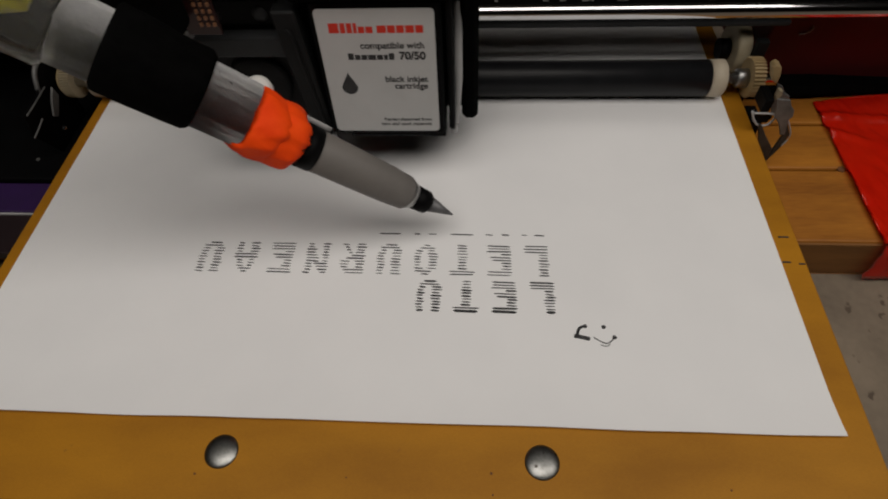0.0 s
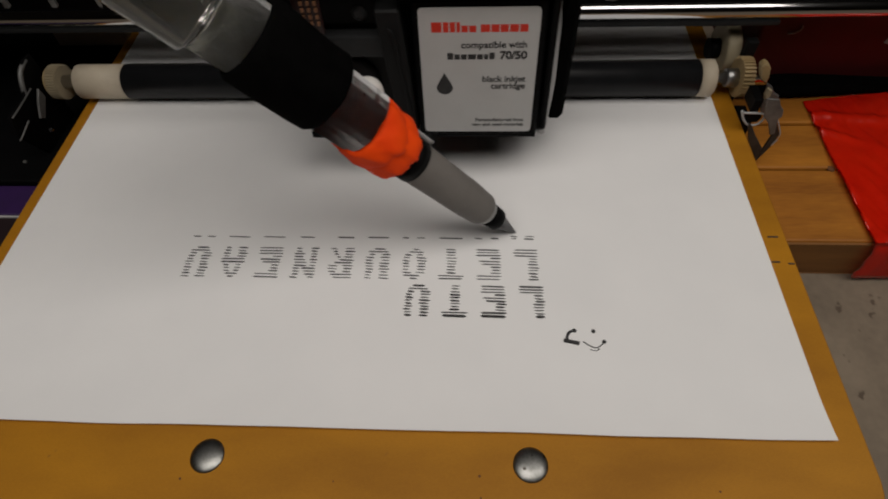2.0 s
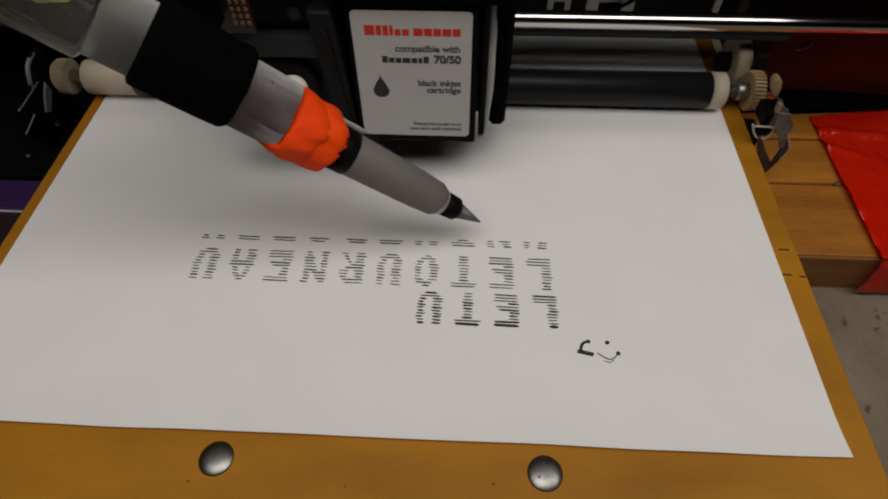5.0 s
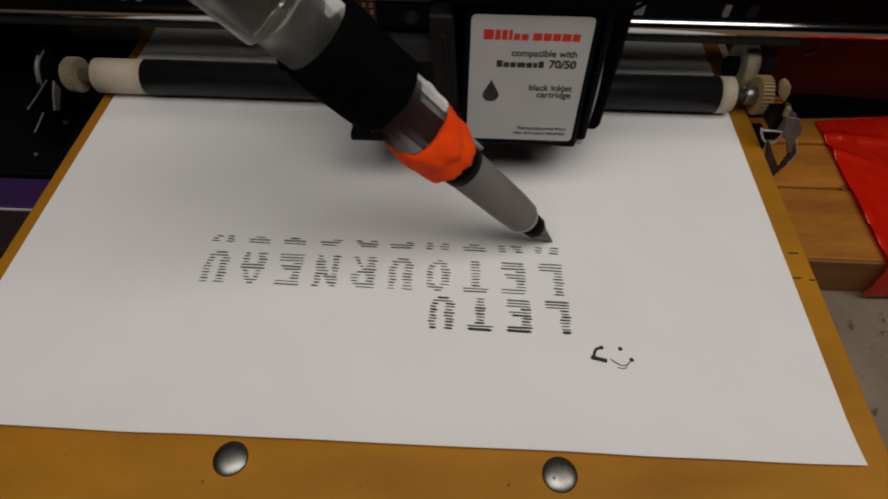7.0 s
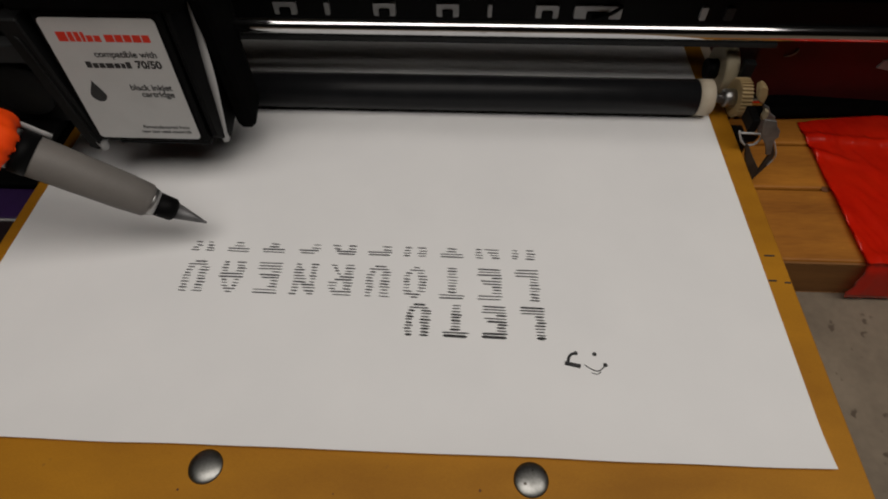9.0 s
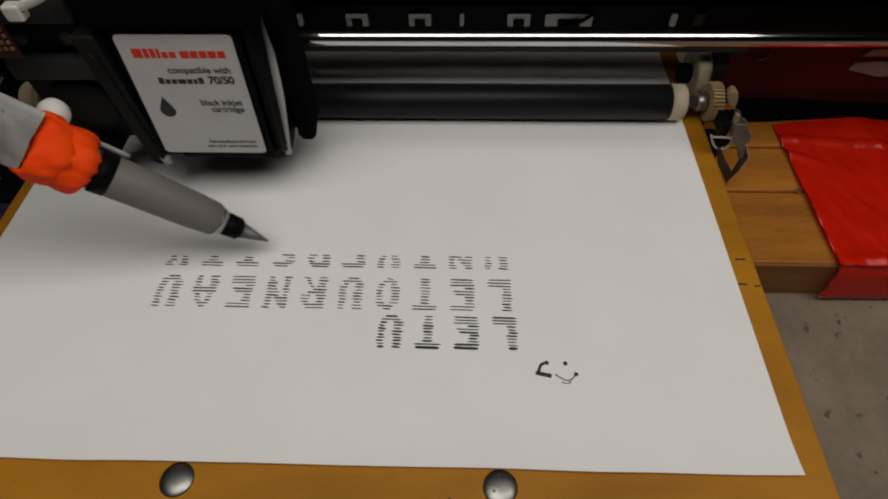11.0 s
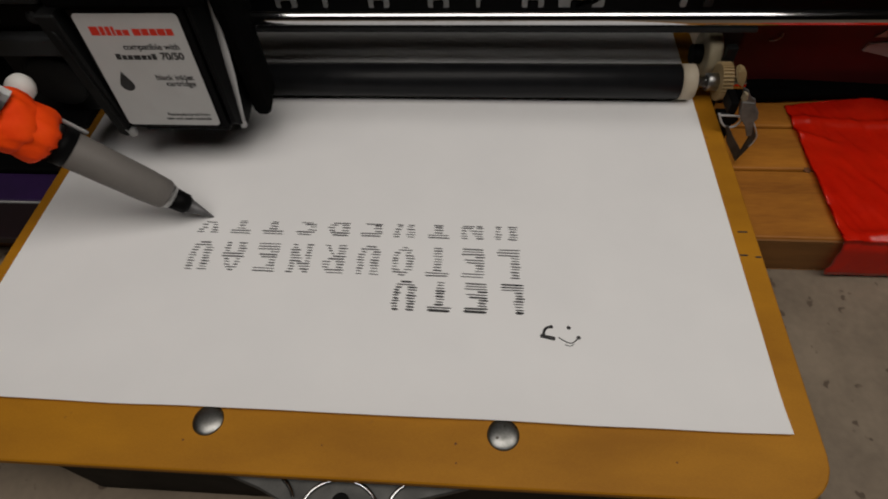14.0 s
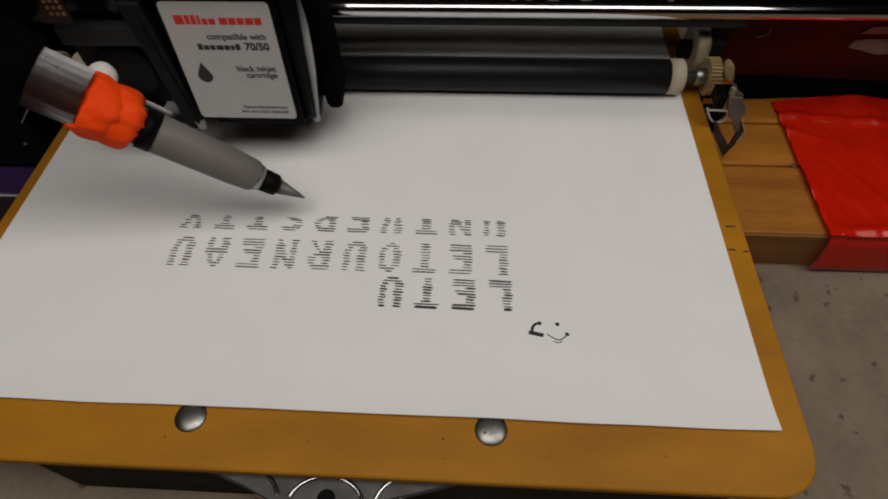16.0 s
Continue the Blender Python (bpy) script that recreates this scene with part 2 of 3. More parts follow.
plank(0.0715, 0.1021, -0.0328, -0.016)
plank(0.1027, 0.1243, -0.0328, -0.0157)
plank(0.1249, 0.1560, -0.0328, -0.0152)
# the front face, a thin strip darker than the top
front = plank(0.0706, 0.0713, -0.0326, -0.0166)
front.children[0].data.materials[0] = M["wood_front"]
tagged(front, "darker front strip of the pine base")


def board():
    t = thing("clipboard", "tan hardboard clipboard used as a plotter bed, on pine planks", "clipboard")
    part("panel", prism(rounded(-0.1124, 0.1150, -0.0153, 0.31, 0.011), "z", -0.0032, -0.0002, 0.0004), M["hardboard"], t)
    part("panel_edge", prism(rounded(-0.1122, 0.1148, -0.0151, 0.309, 0.0108), "z", -0.0036, -0.0030, 0.0002), M["hardboard_edge"], t, "dark raw hardboard edge")
    for x, y in ((-0.0327, -0.0031), (0.0405, -0.0031)):
        r = part("rivet", lathe((x, y, -0.0004), (0, 0, 1), [(0.0, 0.0039), (0.0003, 0.0039), (0.0005, 0.0036), (0.0008, 0.0030), (0.0010, 0.0021), (0.0011, 0.0010), (0.00112, 0.0002)], 28), M["rivet"], t, "domed dull steel rivet")
    for x, y, r in ((0.0292, -0.0058, 0.0004), (0.0805, -0.0075, 0.0003), (-0.0375, -0.0082, 0.00035), (-0.003, -0.0078, 0.00025), (0.0295, -0.0103, 0.0003)):
        part("pit", lathe((x, y, -0.0004), (0, 0, 1), [(0, r), (0.00025, r * 0.8)], 8), M["hardboard_edge"], t, "small dark pit")
    for x, y, w in ((0.1113, 0.0609, 0.0028), (0.1096, 0.0523, 0.0022), (0.1136, 0.0518, 0.0016)):
        part("pencil_mark", box(x - w / 2, x + w / 2, y - 0.00022, y + 0.00022, -0.0003, 0.0000, 0), M["ink"], t, "short black pencil tick")
    # the sprung clip on the underside, its lip past the board's end
    body = part("clip", prism([(-0.0290, -0.0137), (-0.0180, -0.0172), (-0.0100, -0.0206), (-0.0085, -0.0270), (0.0120, -0.0270), (0.0135, -0.0198), (0.0240, -0.0170), (0.0330, -0.0144), (0.0330, 0.012), (-0.0290, 0.012)], "z", -0.0075, -0.0056, 0.0004), M["zinc"], t, "shiny bent steel clip under the board")
    for cx, a0, a1, rx, ry in ((-0.0168, 18, 88, 0.0082, 0.0078), (0.0025, 18, 75, 0.0090, 0.0070), (0.0025, 105, 162, 0.0090, 0.0070), (0.0218, 96, 164, 0.0082, 0.0078)):
        pts = [(cx + rx * math.cos(radians(a)), -0.0213 + ry * math.sin(radians(a)), -0.0052) for a in np.linspace(a0, a1, 9)]
        part("bead", cord(pts, 0.0005), M["chrome"], body, "raised bright bead")
    # sparkles in the dark under the clip, made as short added chrome pegs
    for x, y in ((-0.0155, -0.0205), (-0.0125, -0.0215), (0.0165, -0.0205), (0.0195, -0.0200)):
        part("spring_coil", lathe((x, y, -0.0105), (0.3, 0.2, 1), [(0, 0.0009), (0.0022, 0.0009)], 12), M["chrome"], body, "short chrome peg added as a sparkle under the clip")
    # no hole is cut: a black disc gives the hole's darkness
    part("clip_slot", lathe((0.0025, -0.0192, -0.0057), (0, 0, 1), [(0, 0.0022), (0.0003, 0.0022)], 16), M["black"], body, "black disc standing in for the clip's dark round hole")
    return t


board()

# added black block that stands in for the board's shadow on the floor
solo("support_block", box(-0.074, 0.098, -0.0135, 0.0690, -0.0328, -0.0085, 0.001), M["black"], "black block added as the shade under the clipboard", "block")

# ---- paper with its plotted dashes ----
PAPER = thing("paper_sheet", "white letter paper with plotted dashed lettering", "paper")


def sheet():
    """Letter paper whose near edge stands up a little and waves."""
    bm = bmesh.new()
    ys = [-0.0009 + 0.013 * k / 12 for k in range(13)] + [0.03, 0.09, 0.15, 0.21, 0.2794]
    xs = [-0.108 + 0.216 * i / 36 for i in range(37)]
    top, under = [], []
    for y in ys:
        rise = max(0.0, 1 - (y + 0.0009) / 0.013) ** 2
        lift = [rise * (0.0011 + 0.0005 * noise.noise((x * 28, 0, 5))) for x in xs]
        edge = [y + rise * 0.0004 * noise.noise((x * 40, 2, 0)) for x in xs]
        top.append([bm.verts.new((x, v, 0.0003 + h)) for x, v, h in zip(xs, edge, lift)])
        under.append([bm.verts.new((x, v, h)) for x, v, h in zip(xs, edge, lift)])
    for grid in (top, under):
        for a, b in zip(grid, grid[1:]):
            for i in range(36):
                bm.faces.new((a[i], a[i + 1], b[i + 1], b[i]))
    rim = lambda g: g[0] + [r[-1] for r in g[1:]] + g[-1][-2::-1] + [r[0] for r in g[-2:0:-1]]
    a, b = rim(top), rim(under)
    for i in range(len(a)):
        bm.faces.new((a[i], a[(i + 1) % len(a)], b[(i + 1) % len(a)], b[i]))
    return bm


part("sheet", sheet(), M["paper"], PAPER)
# stroke rows of each letter, from its head to its foot
L_, R_, B_ = "1111000000", "0000000111", "1111000111"
BAR, MID = "1111111111", "0001111000"
GLYPHS = {
    "L": [L_] * 8 + [BAR] * 3,
    "E": [BAR, BAR, L_, L_, L_, "1111111100", "1111111110", L_, BAR, BAR, BAR],
    "T": [BAR, BAR] + [MID] * 9,
    "U": [B_] * 8 + ["1111001110", "0111111110", "0011111000"],
    "O": ["0001111000", "0011111110", "1111001111", B_, B_, B_, B_, B_, "0111001110", "0111111100", "0001110000"],
    "R": ["1111111100", "1111111110", "1111000111", B_, "1111001111", "1111111100", "1111110000", "1111011000", "1111001100", "1111000110", B_],
    "N": ["1110000111", "1111000111", "1111100111", "1111110111", "1110111111", "1110111111", "1110011111", "1110001111", "1110001111", "1110000111", "1110000111"],
    "A": ["0001110000", "0011111000", "0011011100", "0111001100", "0110001110", BAR, BAR, B_, B_, B_, B_],
    "I": [BAR, BAR] + [MID] * 7 + [BAR, BAR],
    "V": [B_, B_, B_, B_, "0111001110", "0111001110", "0111001110", "0011101100", "0011111100", "0001111000", "0000110000"],
    "S": ["0011111110", "0111111111", L_, L_, "1111110000", "0011111100", "0000011111", R_, R_, "1111111110", "0111111100"],
    "Y": [B_, B_, "0111001110", "0111001110", "0011111100", "0001111000"] + [MID] * 5,
}
PITCH, CELL, TOP = 0.0101, 0.00066, 0.0003


def runs(bits):
    """First and last column of each run of pen-down cells."""
    out, start = [], None
    for k, b in enumerate(bits + "0"):
        if b == "1" and start is None:
            start = k
        if b == "0" and start is not None:
            out.append((start, k))
            start = None
    return out


def dashes(x_right, y, bits, rnd, thick):
    """One stroke row of one letter, upside down as the sheet lies."""
    bm = bmesh.new()
    for a, b in runs(bits):
        x1 = x_right - a * CELL + rnd.uniform(-0.0003, 0.0003)
        x0 = x_right - b * CELL - rnd.uniform(-0.0001, 0.0005)
        w = thick * rnd.uniform(0.65, 1.2)
        drop, end = rnd.uniform(0.0, 0.00022), min(0.0007, (x1 - x0) * 0.3)
        # a lens-shaped dash: thin where the pen lands and lifts
        rim = [(x0, 0.0), (x0 + end, -0.5), (x1 - end, -0.5), (x1, -0.15), (x1, 0.15), (x1 - end, 0.5), (x0 + end, 0.5)]
        n = len(rim)
        q = [bm.verts.new((x, y + v * w - drop * (x - x0) / (x1 - x0), z)) for z in (0, 0.00006) for x, v in rim]
        bm.faces.new(q[n:])
        bm.faces.new(q[:n][::-1])
        for k in range(n):
            bm.faces.new((q[k], q[(k + 1) % n], q[n + (k + 1) % n], q[n + k]))
    return bm


rnd = random.Random(7)


def text_line(word, x_right, y0, rows, step, pitch):
    for j, ch in enumerate(word):
        g = GLYPHS[ch]
        bm = bmesh.new()
        for k in range(rows):
            bits = g[min(10, k)]
            if "1" in bits:
                piece = dashes(x_right - j * pitch, y0 + k * step, bits, rnd, (0.00088 if k < 1 else 0.00051) if y0 < 0.035 else 0.00041)
                me = bpy.data.meshes.new("tmp")
                piece.to_mesh(me)
                piece.free()
                bm.from_mesh(me)
                bpy.data.meshes.remove(me)
        part("dashed_letter", bm, M["ink"] if y0 < 0.035 else M["faint"], PAPER, "letter built of short ink dashes", pose(0, 0, TOP))


text_line("LETU", 0.0462, 0.0296, 11, 0.00091, PITCH)
text_line("LETOURNEAU", 0.0453, 0.0410, 11, 0.00098, 0.01030)
# the row of letters that is being drawn: a stroke row at each pass
ROW_Y = [0.0548, 0.0557, 0.0566, 0.0577, 0.0587, 0.0594, 0.0601]
STROKES = []
for k, y in enumerate(ROW_Y):
    for j, ch in enumerate("UNIVERSITY"):
        bits = GLYPHS[ch][k]
        x = 0.0446 - j * 0.01025
        ob = part("ink_stroke", dashes(x, y, bits, rnd, 0.00042), M["faint"], PAPER, m=pose(0, 0, TOP))
        STROKES.append((k, x - 0.003, ob))
# the small pen doodle
for pts, r in ((((0.0503, 0.0230), (0.0522, 0.0226), (0.0541, 0.0222)), 0.00055), (((0.0511, 0.0230), (0.0513, 0.0243), (0.0520, 0.0254), (0.0533, 0.0258)), 0.00038),
               (((0.0551, 0.0227), (0.0565, 0.0217), (0.0580, 0.0211), (0.0592, 0.0216), (0.0603, 0.0228)), 0.00016), (((0.0566, 0.0206), (0.0580, 0.0203), (0.0590, 0.0209)), 0.00012)):
    part("doodle_stroke", cord([(x, y, TOP) for x, y in pts], r), M["ink"], PAPER)
for x, y in ((0.0579, 0.0257), (0.0603, 0.0228), (0.0532, 0.0258)):
    part("doodle_dot", lathe((x, y, TOP - 0.0001), (0, 0, 1), [(0, 0.0007), (0.0002, 0.0005)], 8), M["ink"], PAPER)

# ---- feed roller ----


def gear(x0, x1, y, z, r, teeth, name, parent, material, label):
    pts = []
    for k in range(teeth):
        for f, rr in ((0.0, 0.88), (0.25, 0.9), (0.35, 1.0), (0.65, 1.0), (0.75, 0.9)):
            a = 2 * math.pi * (k + f) / teeth
            pts.append((y + rr * r * math.cos(a), z + rr * r * math.sin(a)))
    return part(name, prism(pts, "x", x0, x1, 0), material, parent, label)


RY, RZ = 0.1227, 0.0065


def roller():
    t = thing("feed_roller", "black rubber paper feed roller with cream ends, resting on the paper", "roller", pose(0, 0, 0))
    part("sleeve", lathe((-0.0945, RY, RZ), (1, 0, 0), [(0, 0.0056), (0.0003, 0.006), (0.1958, 0.006), (0.1961, 0.0056)], 40), M["rubber"], t, "black rubber sleeve")
    part("end_cap", lathe((-0.1122, RY, RZ), (1, 0, 0), [(0, 0.0050), (0.0006, 0.0059), (0.0177, 0.0059)], 36), M["cream"], t, "long cream plastic end")
    part("end_cap", lathe((0.1016, RY, RZ), (1, 0, 0), [(0, 0.0061), (0.0046, 0.0061), (0.0051, 0.0055)], 36), M["cream"], t, "short cream plastic collar")
    part("shaft", lathe((-0.124, RY, RZ), (1, 0, 0), [(0, 0.0024), (0.248, 0.0024)], 20), M["chrome"], t, "bright steel shaft")
    part("bushing", lathe((0.1110, RY, RZ), (1, 0, 0), [(0, 0.0029), (0.0004, 0.0031), (0.0038, 0.0031)], 24), M["steel"], t, "grey steel bushing")
    gear(0.1146, 0.1182, RY, RZ + 0.0003, 0.0066, 32, "gear", t, M["gear"], "tan plastic gear with fine teeth")
    gear(-0.1216, -0.1180, RY, RZ, 0.0060, 40, "gear", t, M["idler"], "yellowed plastic gear with fine teeth")
    part("hub", lathe((-0.1228, RY, RZ), (1, 0, 0), [(0, 0.0046), (0.0003, 0.0052), (0.0016, 0.0052)], 30), M["gear"], t, "tan plastic hub")
    return t


roller()


def side_bracket():
    t = thing("roller_bracket", "bent grey steel bracket with cream plastic cam beside the roller", "bracket")
    part("plate", prism([(0.1189, 0.0128), (0.121, 0.0117), (0.1227, 0.0091), (0.1247, 0.0079), (0.1258, 0.0051), (0.1279, 0.0023), (0.1275, -0.0001), (0.1252, 0.0016), (0.1237, 0.0005), (0.1216, 0.0012), (0.1205, 0.0044), (0.1203, 0.0081)], "y", 0.1115, 0.1123, 0.0002), M["dull"], t)
    part("bolt", lathe((0.1242, 0.1116, 0.0044), (0, -1, 0.3), [(0, 0.0008), (0.0006, 0.0006)], 12), M["chrome"], t, "bright bolt")
    part("cam", prism([(0.115, 0.0186), (0.116, 0.0198), (0.1179, 0.0186), (0.1189, 0.0154), (0.1189, 0.0123), (0.1168, 0.0138)], "y", 0.1118, 0.1150, 0.0004), M["gear"], t, "tan plastic cam")
    part("link", prism([(0.1160, 0.0140), (0.1200, 0.0135), (0.1212, 0.0112), (0.1228, 0.0095), (0.1236, 0.0068), (0.1228, 0.0058), (0.1243, -0.0005), (0.1228, -0.0008), (0.1205, 0.0040), (0.1180, 0.0068)], "y", 0.1028, 0.1034, 0.0002), M["dull"], t, "notched grey steel link")
    part("cam_lobe", prism([(0.1192, 0.0122), (0.1209, 0.0113), (0.1213, 0.0087), (0.12, 0.0074), (0.119, 0.0093)], "y", 0.1098, 0.1112, 0.0004), M["idler"], t, "pale plastic lobe")
    # the gap's darkness is a solid black box
    part("hollow", box(0.1140, 0.1165, 0.1046, 0.1120, 0.0070, 0.0120, 0.0003), M["black"], t, "solid black box as the shade in the gap under the gear")
    part("loop", cord([(0.1112, 0.1043, 0.0080), (0.1128, 0.1043, 0.0048), (0.1150, 0.1043, 0.0024), (0.1178, 0.1043, 0.0024), (0.1190, 0.1043, 0.0048), (0.1180, 0.1043, 0.0068), (0.1120, 0.1043, 0.0072)], 0.00035), M["grey"], t, "light rolled steel loop")
    part("loop_plate", prism([(0.1125, 0.0070), (0.1140, 0.0045), (0.1155, 0.0030), (0.1176, 0.0030), (0.1185, 0.0050), (0.1178, 0.0066)], "y", 0.1046, 0.1052, 0.0001), M["black"], t)
    part("foot_bar", prism([(0.1148, 0.0032), (0.1178, -0.0045), (0.1238, -0.0135), (0.1238, -0.0080), (0.1192, -0.0020), (0.1162, 0.0025)], "y", 0.1037, 0.1046, 0.0002), M["zinc"], t, "dark grey steel foot bar")
    part("foot_bar", prism([(0.1238, -0.0135), (0.1262, -0.0062), (0.1264, -0.0012), (0.1222, 0.0060), (0.1212, 0.0052), (0.1242, -0.0015), (0.1238, -0.0080)], "y", 0.1036, 0.1045, 0.0002), M["zinc"], t, "bent dark grey steel foot bar")
    part("foot_edge", cord([(0.1256, 0.1034, -0.0060), (0.1264, 0.1034, -0.0012), (0.1226, 0.1034, 0.0058)], 0.0002), M["grey"], t, "thin bright line along the bar's edge")
    part("post", box(0.1175, 0.1215, 0.113, 0.1215, -0.0152, -0.004, 0.0004), M["black"], t, "dark post on the planks")
    return t


side_bracket()


def left_bracket():
    t = thing("roller_bracket", "dark steel bracket with bright bent arms at the roller's far end", "bracket")
    part("plate", prism([(0.1245, 0.0170), (0.1195, 0.0175), (0.1110, 0.0100), (0.1000, 0.0096), (0.0980, 0.0030), (0.1040, -0.0100), (0.1250, -0.0105)], "x", -0.1262, -0.1252, 0.0002), M["black"], t)
    part("spring_arm", cord([(-0.1240, 0.1140, 0.0105), (-0.1240, 0.1060, 0.0099), (-0.1240, 0.1000, 0.0097)], 0.00028), M["dull"], t, "thin bright wire arm")
    part("spring_arm", cord([(-0.1240, 0.1045, 0.0046), (-0.1240, 0.1000, 0.0036), (-0.1240, 0.0965, 0.0030)], 0.00028), M["dull"], t, "thin bright wire arm")
    part("tab", prism([(0.1160, 0.0090), (0.1120, 0.0060), (0.1085, 0.0020), (0.1105, 0.0005), (0.1165, 0.0050)], "x", -0.1240, -0.1232, 0.0002), M["dull"], t, "pale curved steel tab")
    part("rim", cord([(-0.1258, 0.1215, 0.0165), (-0.1258, 0.1160, 0.0150), (-0.1258, 0.1120, 0.0095)], 0.0008), M["dull"], t, "pale rim")
    part("screw", lathe((-0.1200, 0.1060, -0.0010), (0, -0.5, 1), [(0, 0.0008), (0.0006, 0.0007)], 10), M["chrome"], t, "small bright screw")
    part("screw", lathe((-0.1330, 0.1000, -0.0108), (0, -0.5, 1), [(0, 0.0008), (0.0006, 0.0007)], 10), M["zinc"], t, "small dull screw")
    return t


left_bracket()

# ---- guide rod and printer frame ----


def rod():
    t = thing("guide_rod", "polished steel rod on which the carriage slides", "rod")
    part("bar", lathe((-0.26, 0.105, 0.0422), (1, 0, 0), [(0, 0.0018), (0.0005, 0.0022), (0.5295, 0.0022), (0.53, 0.0018)], 32), M["chrome"], t)
    return t


rod()


def printer_frame():
    t = thing("printer_frame", "black plastic printer back frame with pale square tabs", "printer frame")
    part("beam", box(-0.26, 0.27, 0.1330, 0.1500, 0.0235, 0.036, 0.0006), M["black"], t)
    part("upper_panel", box(-0.26, 0.27, 0.1420, 0.1500, 0.036, 0.058, 0.0006), M["black"], t, "tall dark rear panel")
    # added overhang, mostly unseen: keeps the lamp off the paper behind the roller
    part("front_rail", box(-0.26, 0.27, 0.1195, 0.1420, 0.0448, 0.0600, 0.0008), M["black"], t, "added black rail over the rod that shades the paper behind the roller")
    part("lip", box(-0.26, 0.125, 0.1305, 0.1330, 0.0205, 0.0222, 0.0004), M["slate"], t, "thin grey strip below the beam")
    part("end_wall", box(-0.262, -0.256, 0.120, 0.150, -0.0152, 0.058, 0.0004), M["black"], t)
    part("end_wall", box(0.262, 0.268, 0.1325, 0.150, -0.0152, 0.0235, 0.0004), M["black"], t)
    for x, w in ((-0.131, 0.007), (-0.112, 0.002), (-0.0935, 0.007), (-0.060, 0.002), (-0.0357, 0.0074), (-0.0220, 0.0016), (-0.0034, 0.0072), (0.0170, 0.0072), (0.0305, 0.0014), (0.0488, 0.0073), (0.0648, 0.0150), (0.098, 0.002), (0.106, 0.003)):
        pts = rounded(x - w / 2, x + w / 2, 0.0292, 0.0336, 0.0005, 3)
        tab = part("tab", prism(pts, "y", 0.1318, 0.1331, 0.0001), M["grey"] if x < 0.1 else M["slate"], t, "pale grey square tab")
        if w > 0.003:
            part("slot", prism(rounded(x - w * 0.24, x + w * 0.24, 0.0293, 0.0318, 0.0004, 3), "y", 0.1312, 0.1319, 0.0001), M["black"], tab, "black slot")
    part("twig", cord([(0.063, 0.1305, 0.0300), (0.068, 0.1300, 0.0320), (0.072, 0.1305, 0.0345)], 0.0006), M["black"], t, "thin black lever")
    return t


printer_frame()


def wheel_stack():
    t = thing("idler_wheel", "pale plastic idler wheels behind the roller end", "wheel")
    part("disc", lathe((0.1125, 0.139, 0.0065), (1, 0, 0), [(0, 0.0085), (0.0008, 0.009), (0.004, 0.009), (0.0048, 0.0085)], 36), M["idler"], t)
    part("hub", lathe((0.1090, 0.139, 0.0065), (1, 0, 0), [(0, 0.0035), (0.004, 0.0035)], 20), M["black"], t, "dark hub")
    part("block", box(0.1168, 0.1205, 0.1285, 0.1315, -0.0152, 0.016, 0.0005), M["charcoal"], t, "dark upright holder")
    return t


wheel_stack()

solo("black_tray", box(-0.26, -0.108, 0.1565, 0.19, -0.0328, -0.0030, 0.001), M["black"], "black plastic tray behind the planks", "tray")
# added black panel that hides the planks where the left side lies in shade
solo("side_tray", box(-0.26, -0.1185, 0.0905, 0.156, -0.0150, -0.0105, 0.0008), M["black"], "black panel added over the planks to darken the left side", "tray")
solo("red_box", box(0.1285, 0.30, 0.1465, 0.1900, -0.0152, 0.0205, 0.001), M["box_red"], "dark red painted box on the planks behind the roller", "box")


def black_cable():
    """Two slack black strands on the planks before the red box."""
    t = thing("black_cable", "pair of slack black strands along the foot of the red box", "cable")
    for name, dy, dz, r in (("strand", 0.0, 0.0, 0.0030), ("strand", -0.0028, -0.0005, 0.0022)):
        pts = [(0.124 + 0.022 * k, 0.1425 + dy + 0.0010 * math.sin(k * 1.7 + dy * 900), -0.0118 + dz + 0.0006 * math.sin(k * 1.1)) for k in range(9)]
        part(name, cord(pts, r, 10), M["matte"], t)
    return t


black_cable()
tagsheet = thing("sticker", "scuffed pale sticker on the dark red box", "sticker")
part("strip", prism([(0.1735, 0.0032), (0.1745, 0.0062), (0.1790, 0.0068), (0.1990, 0.0066), (0.1990, 0.0012), (0.1850, 0.0004), (0.1790, 0.0020)], "y", 0.1458, 0.1466, 0), M["grey"], tagsheet)
part("strip", prism([(0.1748, 0.0090), (0.1775, 0.0118), (0.1990, 0.0122), (0.1990, 0.0092)], "y", 0.1458, 0.1466, 0), M["grey"], tagsheet)
hook = thing("wire_hook", "small bent bright wire on the red box", "hook")
part("wire", cord([(0.1385, 0.1462, 0.0072), (0.1405, 0.1458, 0.0078), (0.1420, 0.1458, 0.0092), (0.1422, 0.1462, 0.0104)], 0.0003), M["grey"], hook)
# small dark plug added for the knot at the plank joint
nail = thing("nail", "small dark knot spot at the plank joint", "nail")
part("head", lathe((0.1495, 0.1024, -0.0162), (0, 0, 1), [(0, 0.0014), (0.0006, 0.0012)], 12, wobble=0.4), M["hardboard_edge"], nail)
solo("card_strip", box(-0.1415, -0.1115, 0.158, 0.163, -0.0030, 0.0040, 0.0006), M["tan"], "tan card strip standing behind the roller", "card")

